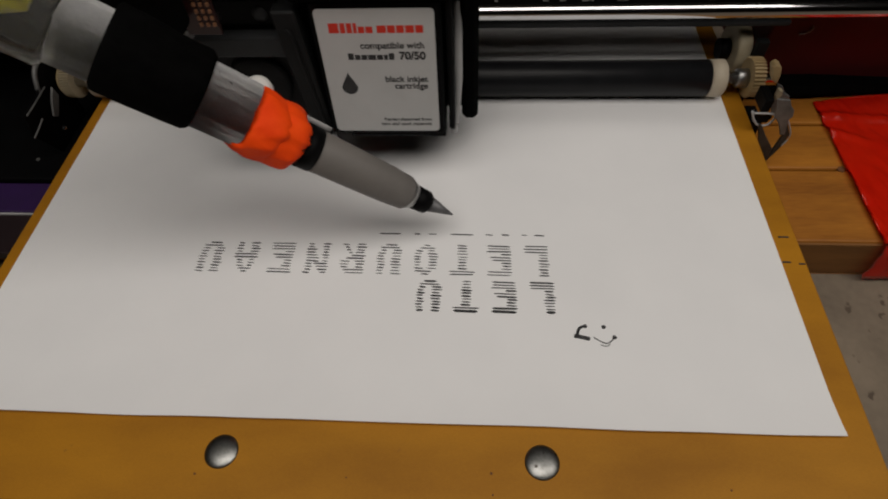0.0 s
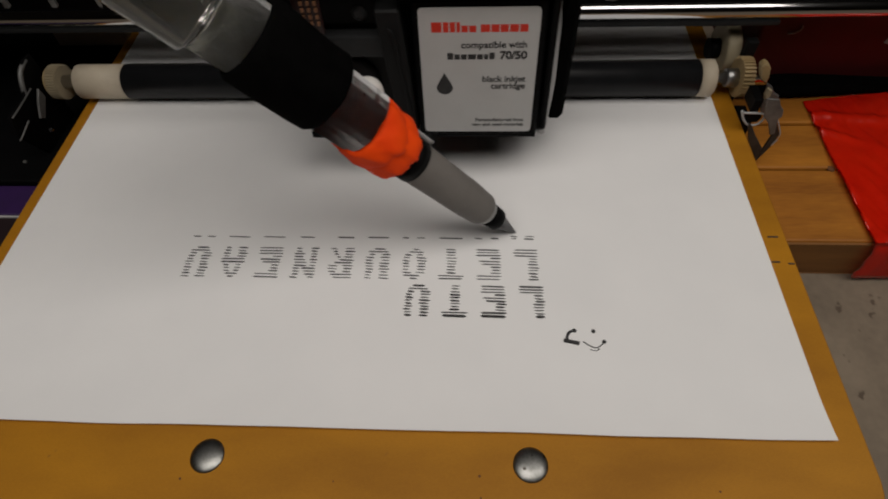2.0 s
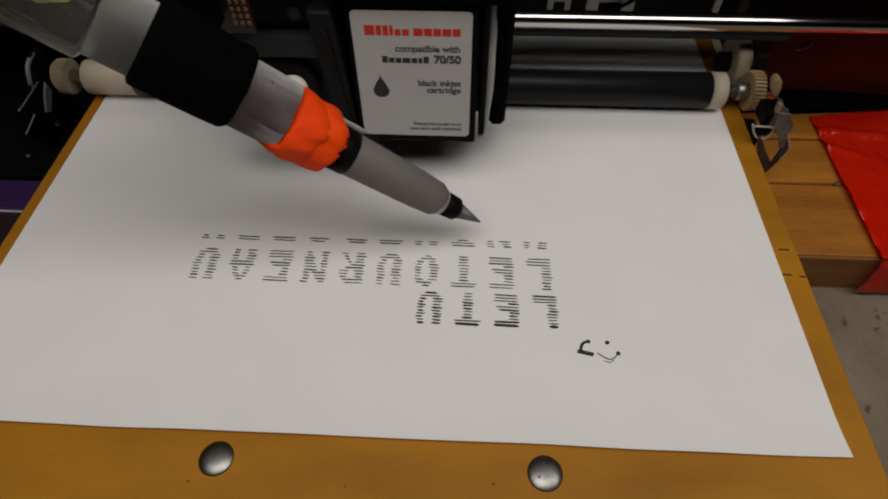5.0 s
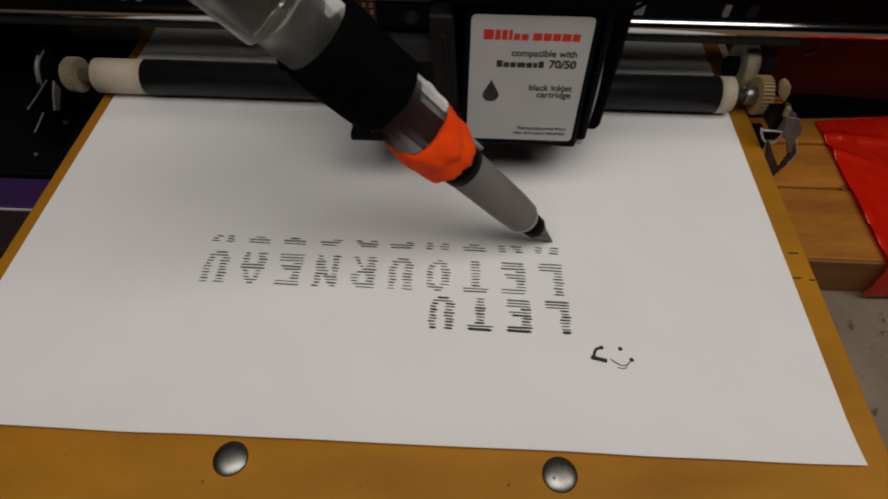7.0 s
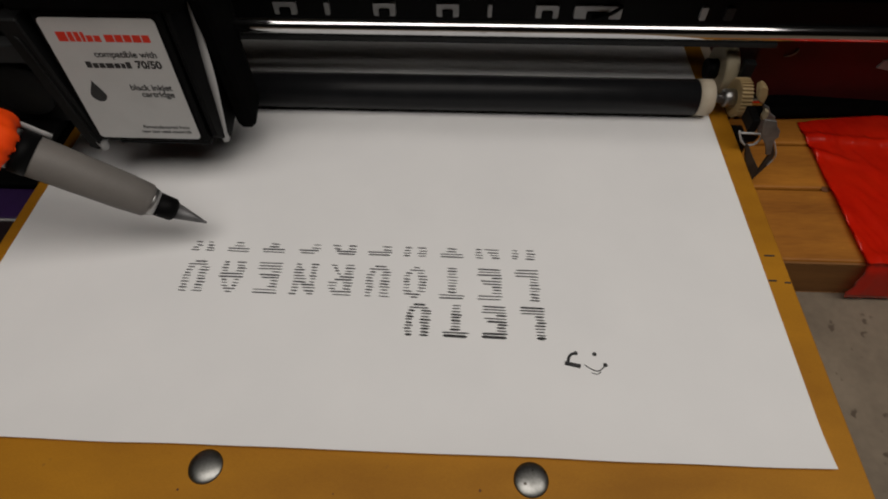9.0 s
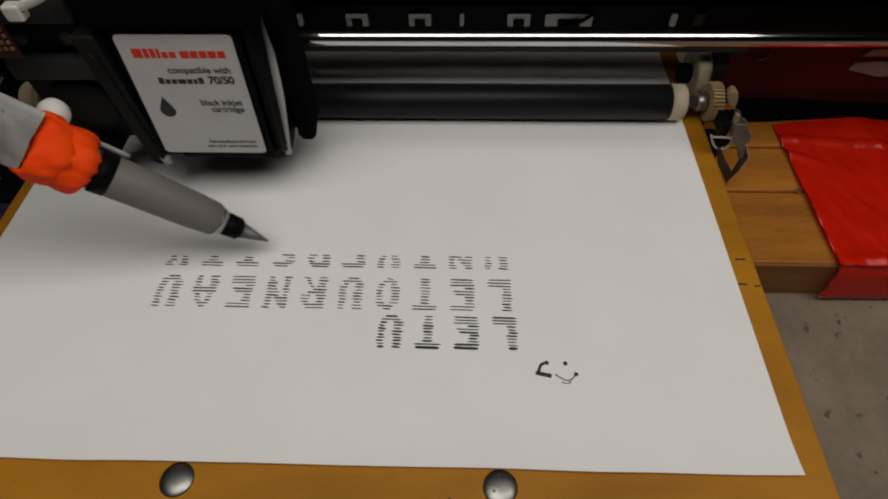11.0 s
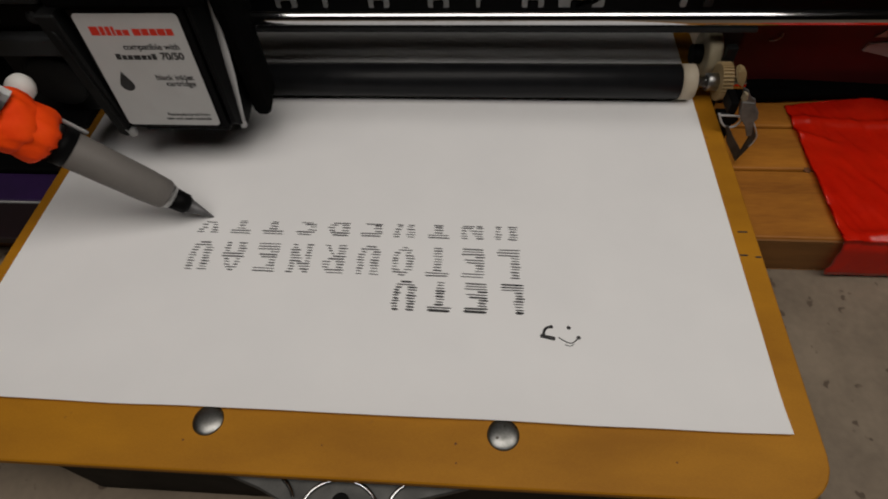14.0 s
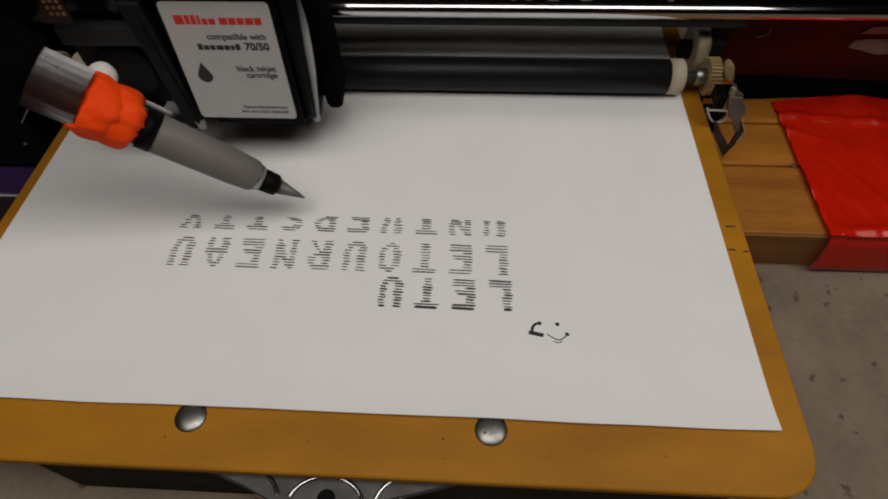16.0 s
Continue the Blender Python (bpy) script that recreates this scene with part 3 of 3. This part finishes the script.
# ---- purple box beside the board ----


def purple_box():
    t = thing("purple_box", "dark purple box with a maroon front beside the board", "box")
    part("lid", box(-0.21, -0.1135, 0.0768, 0.0900, -0.0150, -0.0120, 0.0006), M["purple"], t, "purple lid")
    part("body", box(-0.21, -0.1137, 0.0600, 0.0895, -0.0156, -0.0125, 0.0004), M["maroon"], t, "dark maroon body")
    part("edge_line", box(-0.21, -0.1138, 0.0757, 0.0764, -0.0126, -0.0119, 0.0001), M["grey"], t, "thin pale edge line")
    return t


purple_box()

# ---- red tape over the planks ----


def tape_piece(front):
    bm = bmesh.new()
    nx, ny = 64, 10 if front else 110
    grid = []
    for j in range(ny + 1):
        v = j / ny
        row = []
        for i in range(nx + 1):
            u = i / nx
            y = 0.0697 if front else 0.1365 - v * 0.0668
            x = 0.1503 + 0.0006 * noise.noise((0, y * 90, 3)) + u * 0.056
            crease = max(0, math.sin(u * 9 + 0.5 + y * 16)) ** 2 * min(1, u * 4)
            fold = 0.0022 * crease + 0.0011 * noise.noise((x * 70, y * 45, 1)) + 0.0005 * noise.noise((x * 230, y * 170, 2)) + 0.0007 * max(0, noise.noise((x * 420 + y * 150, y * 60, 7)))
            z = -0.0148 + fold * 0.75 + 0.0013 * math.exp(-((y - 0.0725) / 0.0022) ** 2) * min(1, u * 6) + 0.0011 * (math.exp(-((y - 0.1285 + u * 0.012) / 0.0022) ** 2) + math.exp(-((y - 0.1205 + u * 0.03) / 0.002) ** 2) * max(0.0, 1 - u * 2.2))
            if front:
                z -= v * 0.0164 + 0.0001
                y -= 0.0006 * v + 0.0012 * math.sin(min(1, v * 5) * 1.57) + max(0, fold) * 0.5 * v
                x += 0.0012 * noise.noise((z * 300, 5, u * 3)) + 0.0006 * v
            else:
                z += 0.004 * max(0, 0.18 - v) * math.sin(u * 3.1)
                y += 0.0035 * math.sin(u * 3) * (1 - v) - 0.0003
            row.append(bm.verts.new((x, y, z)))
        grid.append(row)
    for j in range(ny):
        for i in range(nx):
            f = bm.faces.new((grid[j][i], grid[j][i + 1], grid[j + 1][i + 1], grid[j + 1][i]))
            f.smooth = True
    bmesh.ops.solidify(bm, geom=bm.faces[:], thickness=0.0004)
    return bm


def red_tape():
    t = thing("red_tape", "glossy red plastic tape wrapped over the pine planks", "tape")
    part("top_length", tape_piece(False), M["tape"], t)
    part("front_flap", tape_piece(True), M["tape"], t, "tape hanging down the front")
    return t


red_tape()

# ---- the carriage ----
CARRIAGE = thing("plotter_carriage", "black printer carriage with inkjet cartridge and a pen arm", "printer carriage")


def carriage():
    c = CARRIAGE
    # cartridge block and shell; its front leans back a little
    body = part("cartridge", prism([(0.0822, 0.0185), (0.0853, 0.0575), (0.1000, 0.0575), (0.1000, 0.0185)], "x", -0.0272, 0.0052, 0.0006), M["black"], c, "black inkjet cartridge body")
    part("cartridge_foot", box(-0.0225, 0.0050, 0.0835, 0.096, 0.0165, 0.0188, 0.0005), M["black"], body)
    part("cartridge_tab", box(0.0005, 0.0052, 0.0826, 0.088, 0.0172, 0.0190, 0.0004), M["black"], body)
    part("shell_top", box(-0.0310, 0.0110, 0.0835, 0.1120, 0.0578, 0.0760, 0.0012), M["matte"], c, "black carriage lid")
    part("shell_back", box(-0.0560, 0.0120, 0.0985, 0.1015, 0.0150, 0.0720, 0.0006), M["black"], c)
    part("rod_bearing", box(-0.0500, 0.0125, 0.0995, 0.1115, 0.0350, 0.0490, 0.0010), M["black"], c, "black sliding bearing round the rod")
    part("side_plate", prism([(0.0830, 0.0200), (0.0855, 0.0740), (0.1050, 0.0740), (0.1050, 0.0170), (0.0900, 0.0130)], "x", 0.0062, 0.0078, 0.0004), M["black"], c)
    part("side_block", prism([(0.0915, 0.0580), (0.1060, 0.0600), (0.1060, 0.0165), (0.0960, 0.0125), (0.0935, 0.0150)], "x", 0.0094, 0.0142, 0.0012), M["matte"], c, "dull black side block")
    part("cable", cord([(0.0086, 0.0985, 0.0700), (0.0093, 0.0960, 0.0600), (0.0090, 0.0940, 0.0520), (0.0087, 0.0925, 0.0420), (0.0086, 0.0900, 0.0300), (0.0076, 0.0880, 0.0175)], 0.0006, flat=2.0), M["grey"], c, "thin pale grey ribbon strip")
    part("cable_end", lathe((0.0074, 0.0880, 0.0145), (0, 0, 1), [(0, 0.0011), (0.004, 0.0009)], 12), M["grey"], c)
    # slanting guide at the cartridge's other side
    part("guide_plate", prism([(-0.0360, 0.0560), (-0.0300, 0.0560), (-0.0276, 0.0185), (-0.0305, 0.0130), (-0.0330, 0.0145)], "y", 0.0835, 0.0900, 0.0005), M["charcoal"], c, "slanted charcoal plastic guide")
    part("guide_edge", cord([(-0.0345, 0.0845, 0.0510), (-0.0320, 0.0832, 0.0500), (-0.0310, 0.0832, 0.0400), (-0.0292, 0.0828, 0.0215), (-0.0283, 0.0826, 0.0170)], 0.0004), M["charcoal"], c)
    part("guide_tip", lathe((-0.0288, 0.0845, 0.0135), (0, 0, 1), [(0, 0.0012), (0.003, 0.0016)], 12), M["grey"], c, "pale worn tip")
    # grey housing
    part("housing", box(-0.0600, -0.0335, 0.0900, 0.0985, 0.0185, 0.0640, 0.0010), M["charcoal"], c, "charcoal plastic housing")
    part("housing_ledge", box(-0.0590, -0.0345, 0.0858, 0.0902, 0.0415, 0.0475, 0.0008), M["slate"], c, "slate plastic ledge")
    part("housing_recess", box(-0.0570, -0.0360, 0.0890, 0.0902, 0.0490, 0.0560, 0.0004), M["black"], c)
    for x in (-0.0525, -0.0405):
        part("bump", lathe((x, 0.0893, 0.0522), (0, -1, 0.1), [(0, 0.0022), (0.0008, 0.0018), (0.0012, 0.0006)], 14), M["slate"], c)
    part("housing_top", box(-0.0590, -0.0345, 0.0868, 0.0902, 0.0570, 0.0640, 0.0008), M["slate"], c)
    part("disc", lathe((-0.0465, 0.0905, 0.0312), (0, -1, 0), [(0, 0.0088), (0.002, 0.0088), (0.0026, 0.0080), (0.0028, 0.0010)], 36), M["charcoal"], c, "round charcoal disc")
    part("housing_foot", box(-0.0590, -0.0420, 0.0830, 0.0960, 0.0165, 0.0188, 0.0005), M["black"], c)
    # pen lifter block above the pen arm, with its circuit board and cable tie
    part("lifter", box(-0.0660, -0.0532, 0.0600, 0.0800, 0.0560, 0.1050, 0.0012), M["matte"], c, "matte black pen lifter block")
    part("lifter_arm", box(-0.0640, -0.0545, 0.0780, 0.0910, 0.0580, 0.0640, 0.0008), M["matte"], c)
    pcb2 = part("board_face", box(-0.0560, -0.0476, 0.0805, 0.0815, 0.0520, 0.0900, 0.0002), M["board_red"], c, "dark red board face")
    for i in range(3):
        for j in range(6):
            part("contact", box(-0.0520 + i * 0.0016, -0.0513 + i * 0.0016, 0.0799, 0.0806, 0.0545 + j * 0.0017, 0.0554 + j * 0.0017, 0.0001), M["copper"], pcb2, "orange contact")
    part("tie_head", box(-0.0465, -0.0424, 0.0818, 0.0850, 0.0608, 0.0646, 0.0005), M["white"], c, "white cable tie head")
    part("tie_strap", cord([(-0.0434, 0.0830, 0.0637), (-0.0358, 0.0830, 0.0666), (-0.0270, 0.0850, 0.0715)], 0.0011, flat=0.5), M["white"], c, "white cable tie strap")
    # label
    lab = part("label", prism(rounded(0, 0.0292, 0, 0.0358, 0.0012), "z", 0.0, 0.0002, 0), M["label"], c, "white cartridge label with red and black print", pose(-0.0257, 0.0820, 0.0202, 85.4))
    z, W, H = 0.00022, 0.0292, 0.0358

    def bar(x0, x1, y0, y1, m):
        part("print_bar", box(x0 * W, x1 * W, (1 - y1) * H, (1 - y0) * H, z - 0.0001, z, 0), m, lab)

    x = 0.105
    for w, top in ((0.086, 0.100), (0.045, 0.100), (0.045, 0.100), (0.030, 0.100), (0.053, 0.125), (0.058, 0.125)):
        bar(x, x + w, top, 0.172, M["brand"])
        x += w + 0.011
    x += 0.025
    for w in (0.078, 0.066, 0.066, 0.074, 0.066):
        bar(x, x + w, 0.118, 0.172, M["brand"])
        x += w + 0.010
    x = 0.232
    for w, top in ((0.050, 0.342), (0.048, 0.354), (0.050, 0.354), (0.070, 0.354), (0.050, 0.354), (0.036, 0.354), (0.046, 0.342)):
        bar(x, x + w, top - 0.018, 0.375, M["ink"])
        x += w + 0.009
    lettering("compatible with", 0.00250, M["ink"], lab, 0.905 * W, 0.712 * H, z, bold=0.00006)
    lettering("70/50", 0.00295, M["ink"], lab, 0.910 * W, 0.628 * H, z, bold=0.00012)
    lettering("black inkjet", 0.00245, M["ink"], lab, 0.915 * W, 0.445 * H, z, bold=0.00006)
    lettering("cartridge", 0.00245, M["ink"], lab, 0.915 * W, 0.388 * H, z, bold=0.00006)
    lettering("Remanufactured from", 0.00150, M["ink"], lab, 0.93 * W, 0.098 * H, z, bold=0.00003)
    lettering("new and used materials", 0.00150, M["ink"], lab, 0.93 * W, 0.055 * H, z, bold=0.00003)
    drop = []
    for k in range(24):
        a = 2 * math.pi * k / 24
        r = 0.00215
        px, py = r * math.sin(a), -r * math.cos(a)
        if py > 0:
            px *= max(0.0, 1 - (py / r) ** 1.2) ** 0.9
            py *= 2.1
        drop.append((0.200 * W + px, 0.400 * H + py))
    part("drop_print", prism(drop, "z", z - 0.0001, z, 0), M["ink"], lab, "printed black ink drop")


carriage()

# ---- the pen on its arm, a part that tips up and down ----
TIP, UP = Vector((0.0, 0.0613, 0.0004)), Vector((-0.620, -0.100, 0.778)).normalized()
PIVOT, HINGE = Vector((-0.0418, 0.0565, 0.0446)), Vector((0.422, 0.861, -0.285)).normalized()


def tape_lap(q, mid, radius, half, bulge, tilt, seed):
    """One lap of cloth tape about the pen: a thick, bulged ring with ragged edges."""
    bm = bmesh.new()
    rings = []
    for k in range(15):
        v = k / 7 - 1
        ring = []
        for i in range(56):
            a = 2 * math.pi * i / 56
            c, w = math.cos(a), math.sin(a)
            edge = 1 + 0.26 * noise.noise((c * 2.4, w * 2.4, seed)) + 0.20 * noise.noise((c * 7, w * 7, seed + (v > 0)))
            r = radius - 0.0016 * abs(v) ** 7 + bulge * (1 - v * v) * 0.5 + 0.00045 * noise.noise((c * 1.8, w * 1.8, seed + v)) + 0.0006 * noise.noise((c * 4.5 + v, w * 4.5, seed + 3 + v * 0.8)) - 0.0007 * max(0.0, noise.noise((c * 3, w * 3, seed + 8 + v * 0.4)))
            d = mid + v * half * edge + tilt * radius * math.cos(a - 2.2)
            ring.append(bm.verts.new(TIP + q @ Vector((r * c, r * w, d))))
        rings.append(ring)
    for a, b in zip(rings, rings[1:]):
        for i in range(56):
            bm.faces.new((a[i], a[(i + 1) % 56], b[(i + 1) % 56], b[i])).smooth = True
    bm.faces.new(rings[0][::-1])
    bm.faces.new(rings[-1])
    return bm


def pen():
    arm = part("pen", lathe(TIP, UP, [(0.0152, 0.0040), (0.0160, 0.0045), (0.0220, 0.0049), (0.0420, 0.0052), (0.0426, 0.0050)], 36), M["grip"], CARRIAGE, "grey drawing pen held in an aluminium trough")
    part("nib_cone", lathe(TIP, UP, [(0.0, 0.00025), (0.0010, 0.0005), (0.0085, 0.0023)], 28), M["cone"], arm, "brushed metal nib cone")
    part("nib_collar", lathe(TIP, UP, [(0.0085, 0.0025), (0.0092, 0.0031), (0.0136, 0.0033)], 28), M["black"], arm, "black collar")
    part("clear_collar", lathe(TIP, UP, [(0.0136, 0.0034), (0.0146, 0.0038), (0.0158, 0.0040)], 28), M["steel"], arm)
    part("barrel_ring", lathe(TIP, UP, [(0.0422, 0.0054), (0.0458, 0.0055)], 30), M["black"], arm, "black barrel ring")
    part("clear_barrel", lathe(TIP, UP, [(0.0458, 0.0050), (0.0510, 0.0052)], 30), M["steel"], arm, "smoky barrel end")
    # two crumpled laps of orange tape, one over the other, each wound askew
    q = UP.to_track_quat("Z", "X")
    lap = part("orange_tape", tape_lap(q, 0.0521, 0.0071, 0.0048, 0.0009, 0.18, 1.0), M["orange"], arm, "crumpled bright orange cloth tape")
    part("tape_lap", tape_lap(q, 0.0567, 0.0075, 0.0042, 0.0012, 0.26, 5.0), M["orange"], lap, "second lap of the orange tape")
    # aluminium trough: a half tube, open to one side
    side = Vector((0, 0.5, 0.85))
    RISE = (side - UP * side.dot(UP)).normalized() * 0.0011
    face = Vector((0.20, 1.0, 0.45))
    OPEN = (face - UP * face.dot(UP)).normalized()
    ACROSS = UP.cross(OPEN)
    bm = bmesh.new()
    outer = []
    for d in (0.0592, 0.0660, 0.0700, 0.0800, 0.0900, 0.0940, 0.0962):
        ring = []
        for k in range(19):
            a = radians(55 + 250 * k / 18)
            out = OPEN * math.cos(a) + ACROSS * math.sin(a)
            ring.append(bm.verts.new(TIP + RISE + out * 0.0079 + UP * (d + 0.0006 * noise.noise((k * 0.5, d * 90, 0)))))
        outer.append(ring)
    for a, b in zip(outer, outer[1:]):
        for k in range(18):
            f = bm.faces.new((a[k], a[k + 1], b[k + 1], b[k]))
            f.smooth = True
    bmesh.ops.solidify(bm, geom=bm.faces[:], thickness=0.0006)
    part("trough", bm, M["alu"], arm, "scratched aluminium half tube")
    part("inner_barrel", lathe(TIP + RISE * 0.6, UP, [(0.0595, 0.0050), (0.0950, 0.0050)], 28), M["alu"], arm, "pale grey pen barrel")
    part("clamp", lathe(TIP + RISE, UP, [(0.0695, 0.0084), (0.0705, 0.0089), (0.0740, 0.0091), (0.0830, 0.0091), (0.0880, 0.0090), (0.0886, 0.0084)], 30, wobble=0.06), M["matte"], arm, "black foam tape clamp")
    part("clear_tube", lathe(TIP, UP, [(0.0964, 0.0070), (0.0972, 0.0081), (0.1500, 0.0081)], 36), M["clear"], arm, "clear plastic tube")
    part("fluid", lathe(TIP + RISE * 1.6, UP, [(0.1015, 0.0012), (0.1050, 0.0032), (0.1120, 0.0042), (0.1300, 0.0046), (0.1360, 0.0030)], 28, wobble=0.35), M["yellow"], arm, "yellow green filling")
    part("knob", lathe((-0.0367, 0.0675, 0.0452), (0.1, -0.75, 0.65), [(0, 0.0034), (0.0015, 0.0037), (0.0028, 0.0032), (0.0037, 0.0021), (0.0041, 0.0004)], 26), M["white"], arm, "white plastic knob")
    off = RISE.normalized() * 0.0060
    a, b = TIP + off + UP * 0.0405, TIP + off + UP * 0.0720
    part("flange_strip", cord([a, a.lerp(b, 0.5), b], 0.0008, flat=0.4), M["grey"], arm, "thin pale strip along the pen")
    return arm


PEN = pen()

# ---- what moves ----


def tipped(degrees):
    return Matrix.Translation(PIVOT) @ Matrix.Rotation(radians(degrees), 4, HINGE) @ Matrix.Translation(-PIVOT)


SLIDE = [(0, 0.0109), (0.5, -0.0121), (1.0, -0.0402), (1.3, -0.0545), (1.5, -0.0273), (1.7, 0.0290), (1.8, 0.0458), (2.0, 0.0394), (2.5, 0.0136),
         (3.0, -0.0106), (3.2, -0.0211), (3.8, -0.0500), (3.92, -0.0550), (4.1, -0.0200), (4.3, 0.0350), (4.42, 0.0460), (4.6, 0.0380), (5.0, 0.0180),
         (5.3, 0.0020), (5.5, -0.0087), (6.0, -0.0329), (6.45, -0.0560), (6.6, -0.0276), (6.7, -0.0100), (6.8, 0.0313), (6.9, 0.0455), (7.0, 0.0430),
         (7.5, 0.0196), (8.0, -0.0061), (8.5, -0.0301), (9.0, -0.0555), (9.2, -0.0178), (9.36, 0.0330), (9.46, 0.0455), (9.6, 0.0400), (10.5, -0.0050),
         (11.0, -0.0285), (11.3, -0.0420), (11.5, -0.0522), (11.58, -0.0545), (11.7, -0.0200), (11.85, 0.0400), (11.93, 0.0475), (12.0, 0.0452), (12.5, 0.0236),
         (13.0, -0.0006), (13.5, -0.0270), (14.0, -0.0511), (14.12, -0.0545), (14.3, -0.0178), (14.4, 0.0060), (14.5, 0.0362), (14.6, 0.0455), (14.7, 0.0430),
         (15.0, 0.0295), (15.5, 0.0028), (16.0, -0.0225)]
U, D = -12.6, 0.0
TILT = [(0, -13.0), (0.2, U), (0.3, D), (0.4, U), (0.5, U), (0.65, D), (0.8, U), (0.92, D), (1.0, D), (1.2, D), (1.3, U), (1.8, U), (1.92, D), (2.08, D), (2.2, U), (2.35, D), (2.6, D),
        (2.7, U), (2.8, U), (2.92, D), (3.05, D), (3.2, U), (3.35, D), (3.5, U), (3.65, D), (3.8, D), (3.92, U), (4.42, U), (4.55, D), (4.7, U), (4.85, D), (5.0, U), (5.1, D),
        (5.25, U), (5.36, D), (5.44, D), (5.5, -6), (5.6, U), (6.05, U), (6.18, D), (6.3, U), (6.85, U), (6.95, D), (7.2, D), (7.32, U), (7.5, U), (7.6, D), (7.8, D), (7.9, U),
        (7.98, D), (8.03, D), (8.12, -9), (8.2, U), (8.4, U), (8.48, D), (8.53, D), (8.62, U), (8.75, D), (8.9, U), (9.0, U), (9.5, U), (9.62, D), (9.8, U), (9.95, D), (10.1, U),
        (10.3, D), (10.5, U), (10.65, D), (10.8, D), (10.95, U), (11.1, D), (11.22, U), (11.3, U), (11.38, D), (11.52, D), (11.6, U), (12.1, U), (12.2, D), (12.35, U), (12.55, U), (12.66, D), (12.8, U),
        (12.92, D), (13.08, D), (13.2, U), (13.6, U), (13.72, D), (13.85, U), (13.94, D), (14.04, D), (14.14, U), (14.62, U), (14.72, D), (14.85, U), (14.95, -6), (15.05, -5), (15.15, D),
        (15.28, U), (15.42, D), (15.56, D), (15.7, U), (15.82, D), (15.92, U), (16.0, -12.7)]
FEED = [(0, 0.0053), (1.2, 0.00525), (1.5, 0.0048), (1.8, 0.0044), (3.8, 0.0043), (4.2, 0.0037), (6.45, 0.0035), (6.85, 0.0024), (8.9, 0.0023), (9.4, 0.00145), (11.45, 0.00135),
        (11.9, 0.0007), (14.05, 0.00065), (14.5, 0.0), (16.0, 0.0)]
PASSES = [(-1.0, 1.3), (1.8, 3.92), (4.42, 6.45), (6.9, 9.0), (9.46, 11.58), (11.93, 14.12), (14.6, 16.6)]


def motions():
    walk(CARRIAGE, [(t, pose(x, 0, 0)) for t, x in SLIDE])
    walk(PEN, [(t, tipped(a)) for t, a in TILT])
    walk(PAPER, [(t, pose(0, y, 0)) for t, y in FEED])
    # each ink stroke rises through the sheet's top when the pen comes by
    for k, x, ob in STROKES:
        t0, t1 = PASSES[k]
        t = t0 + (0.046 - x) / 0.1005 * (t1 - t0)
        up, down = pose(0, 0, TOP), pose(0, 0, TOP - 0.00015)
        if t < 0.05:
            continue
        if t > 15.9:
            walk(ob, [(0, down), (16.0, down)])
        else:
            walk(ob, [(0, down), (t - 0.04, down), (t + 0.03, up), (16.0, up)])


motions()
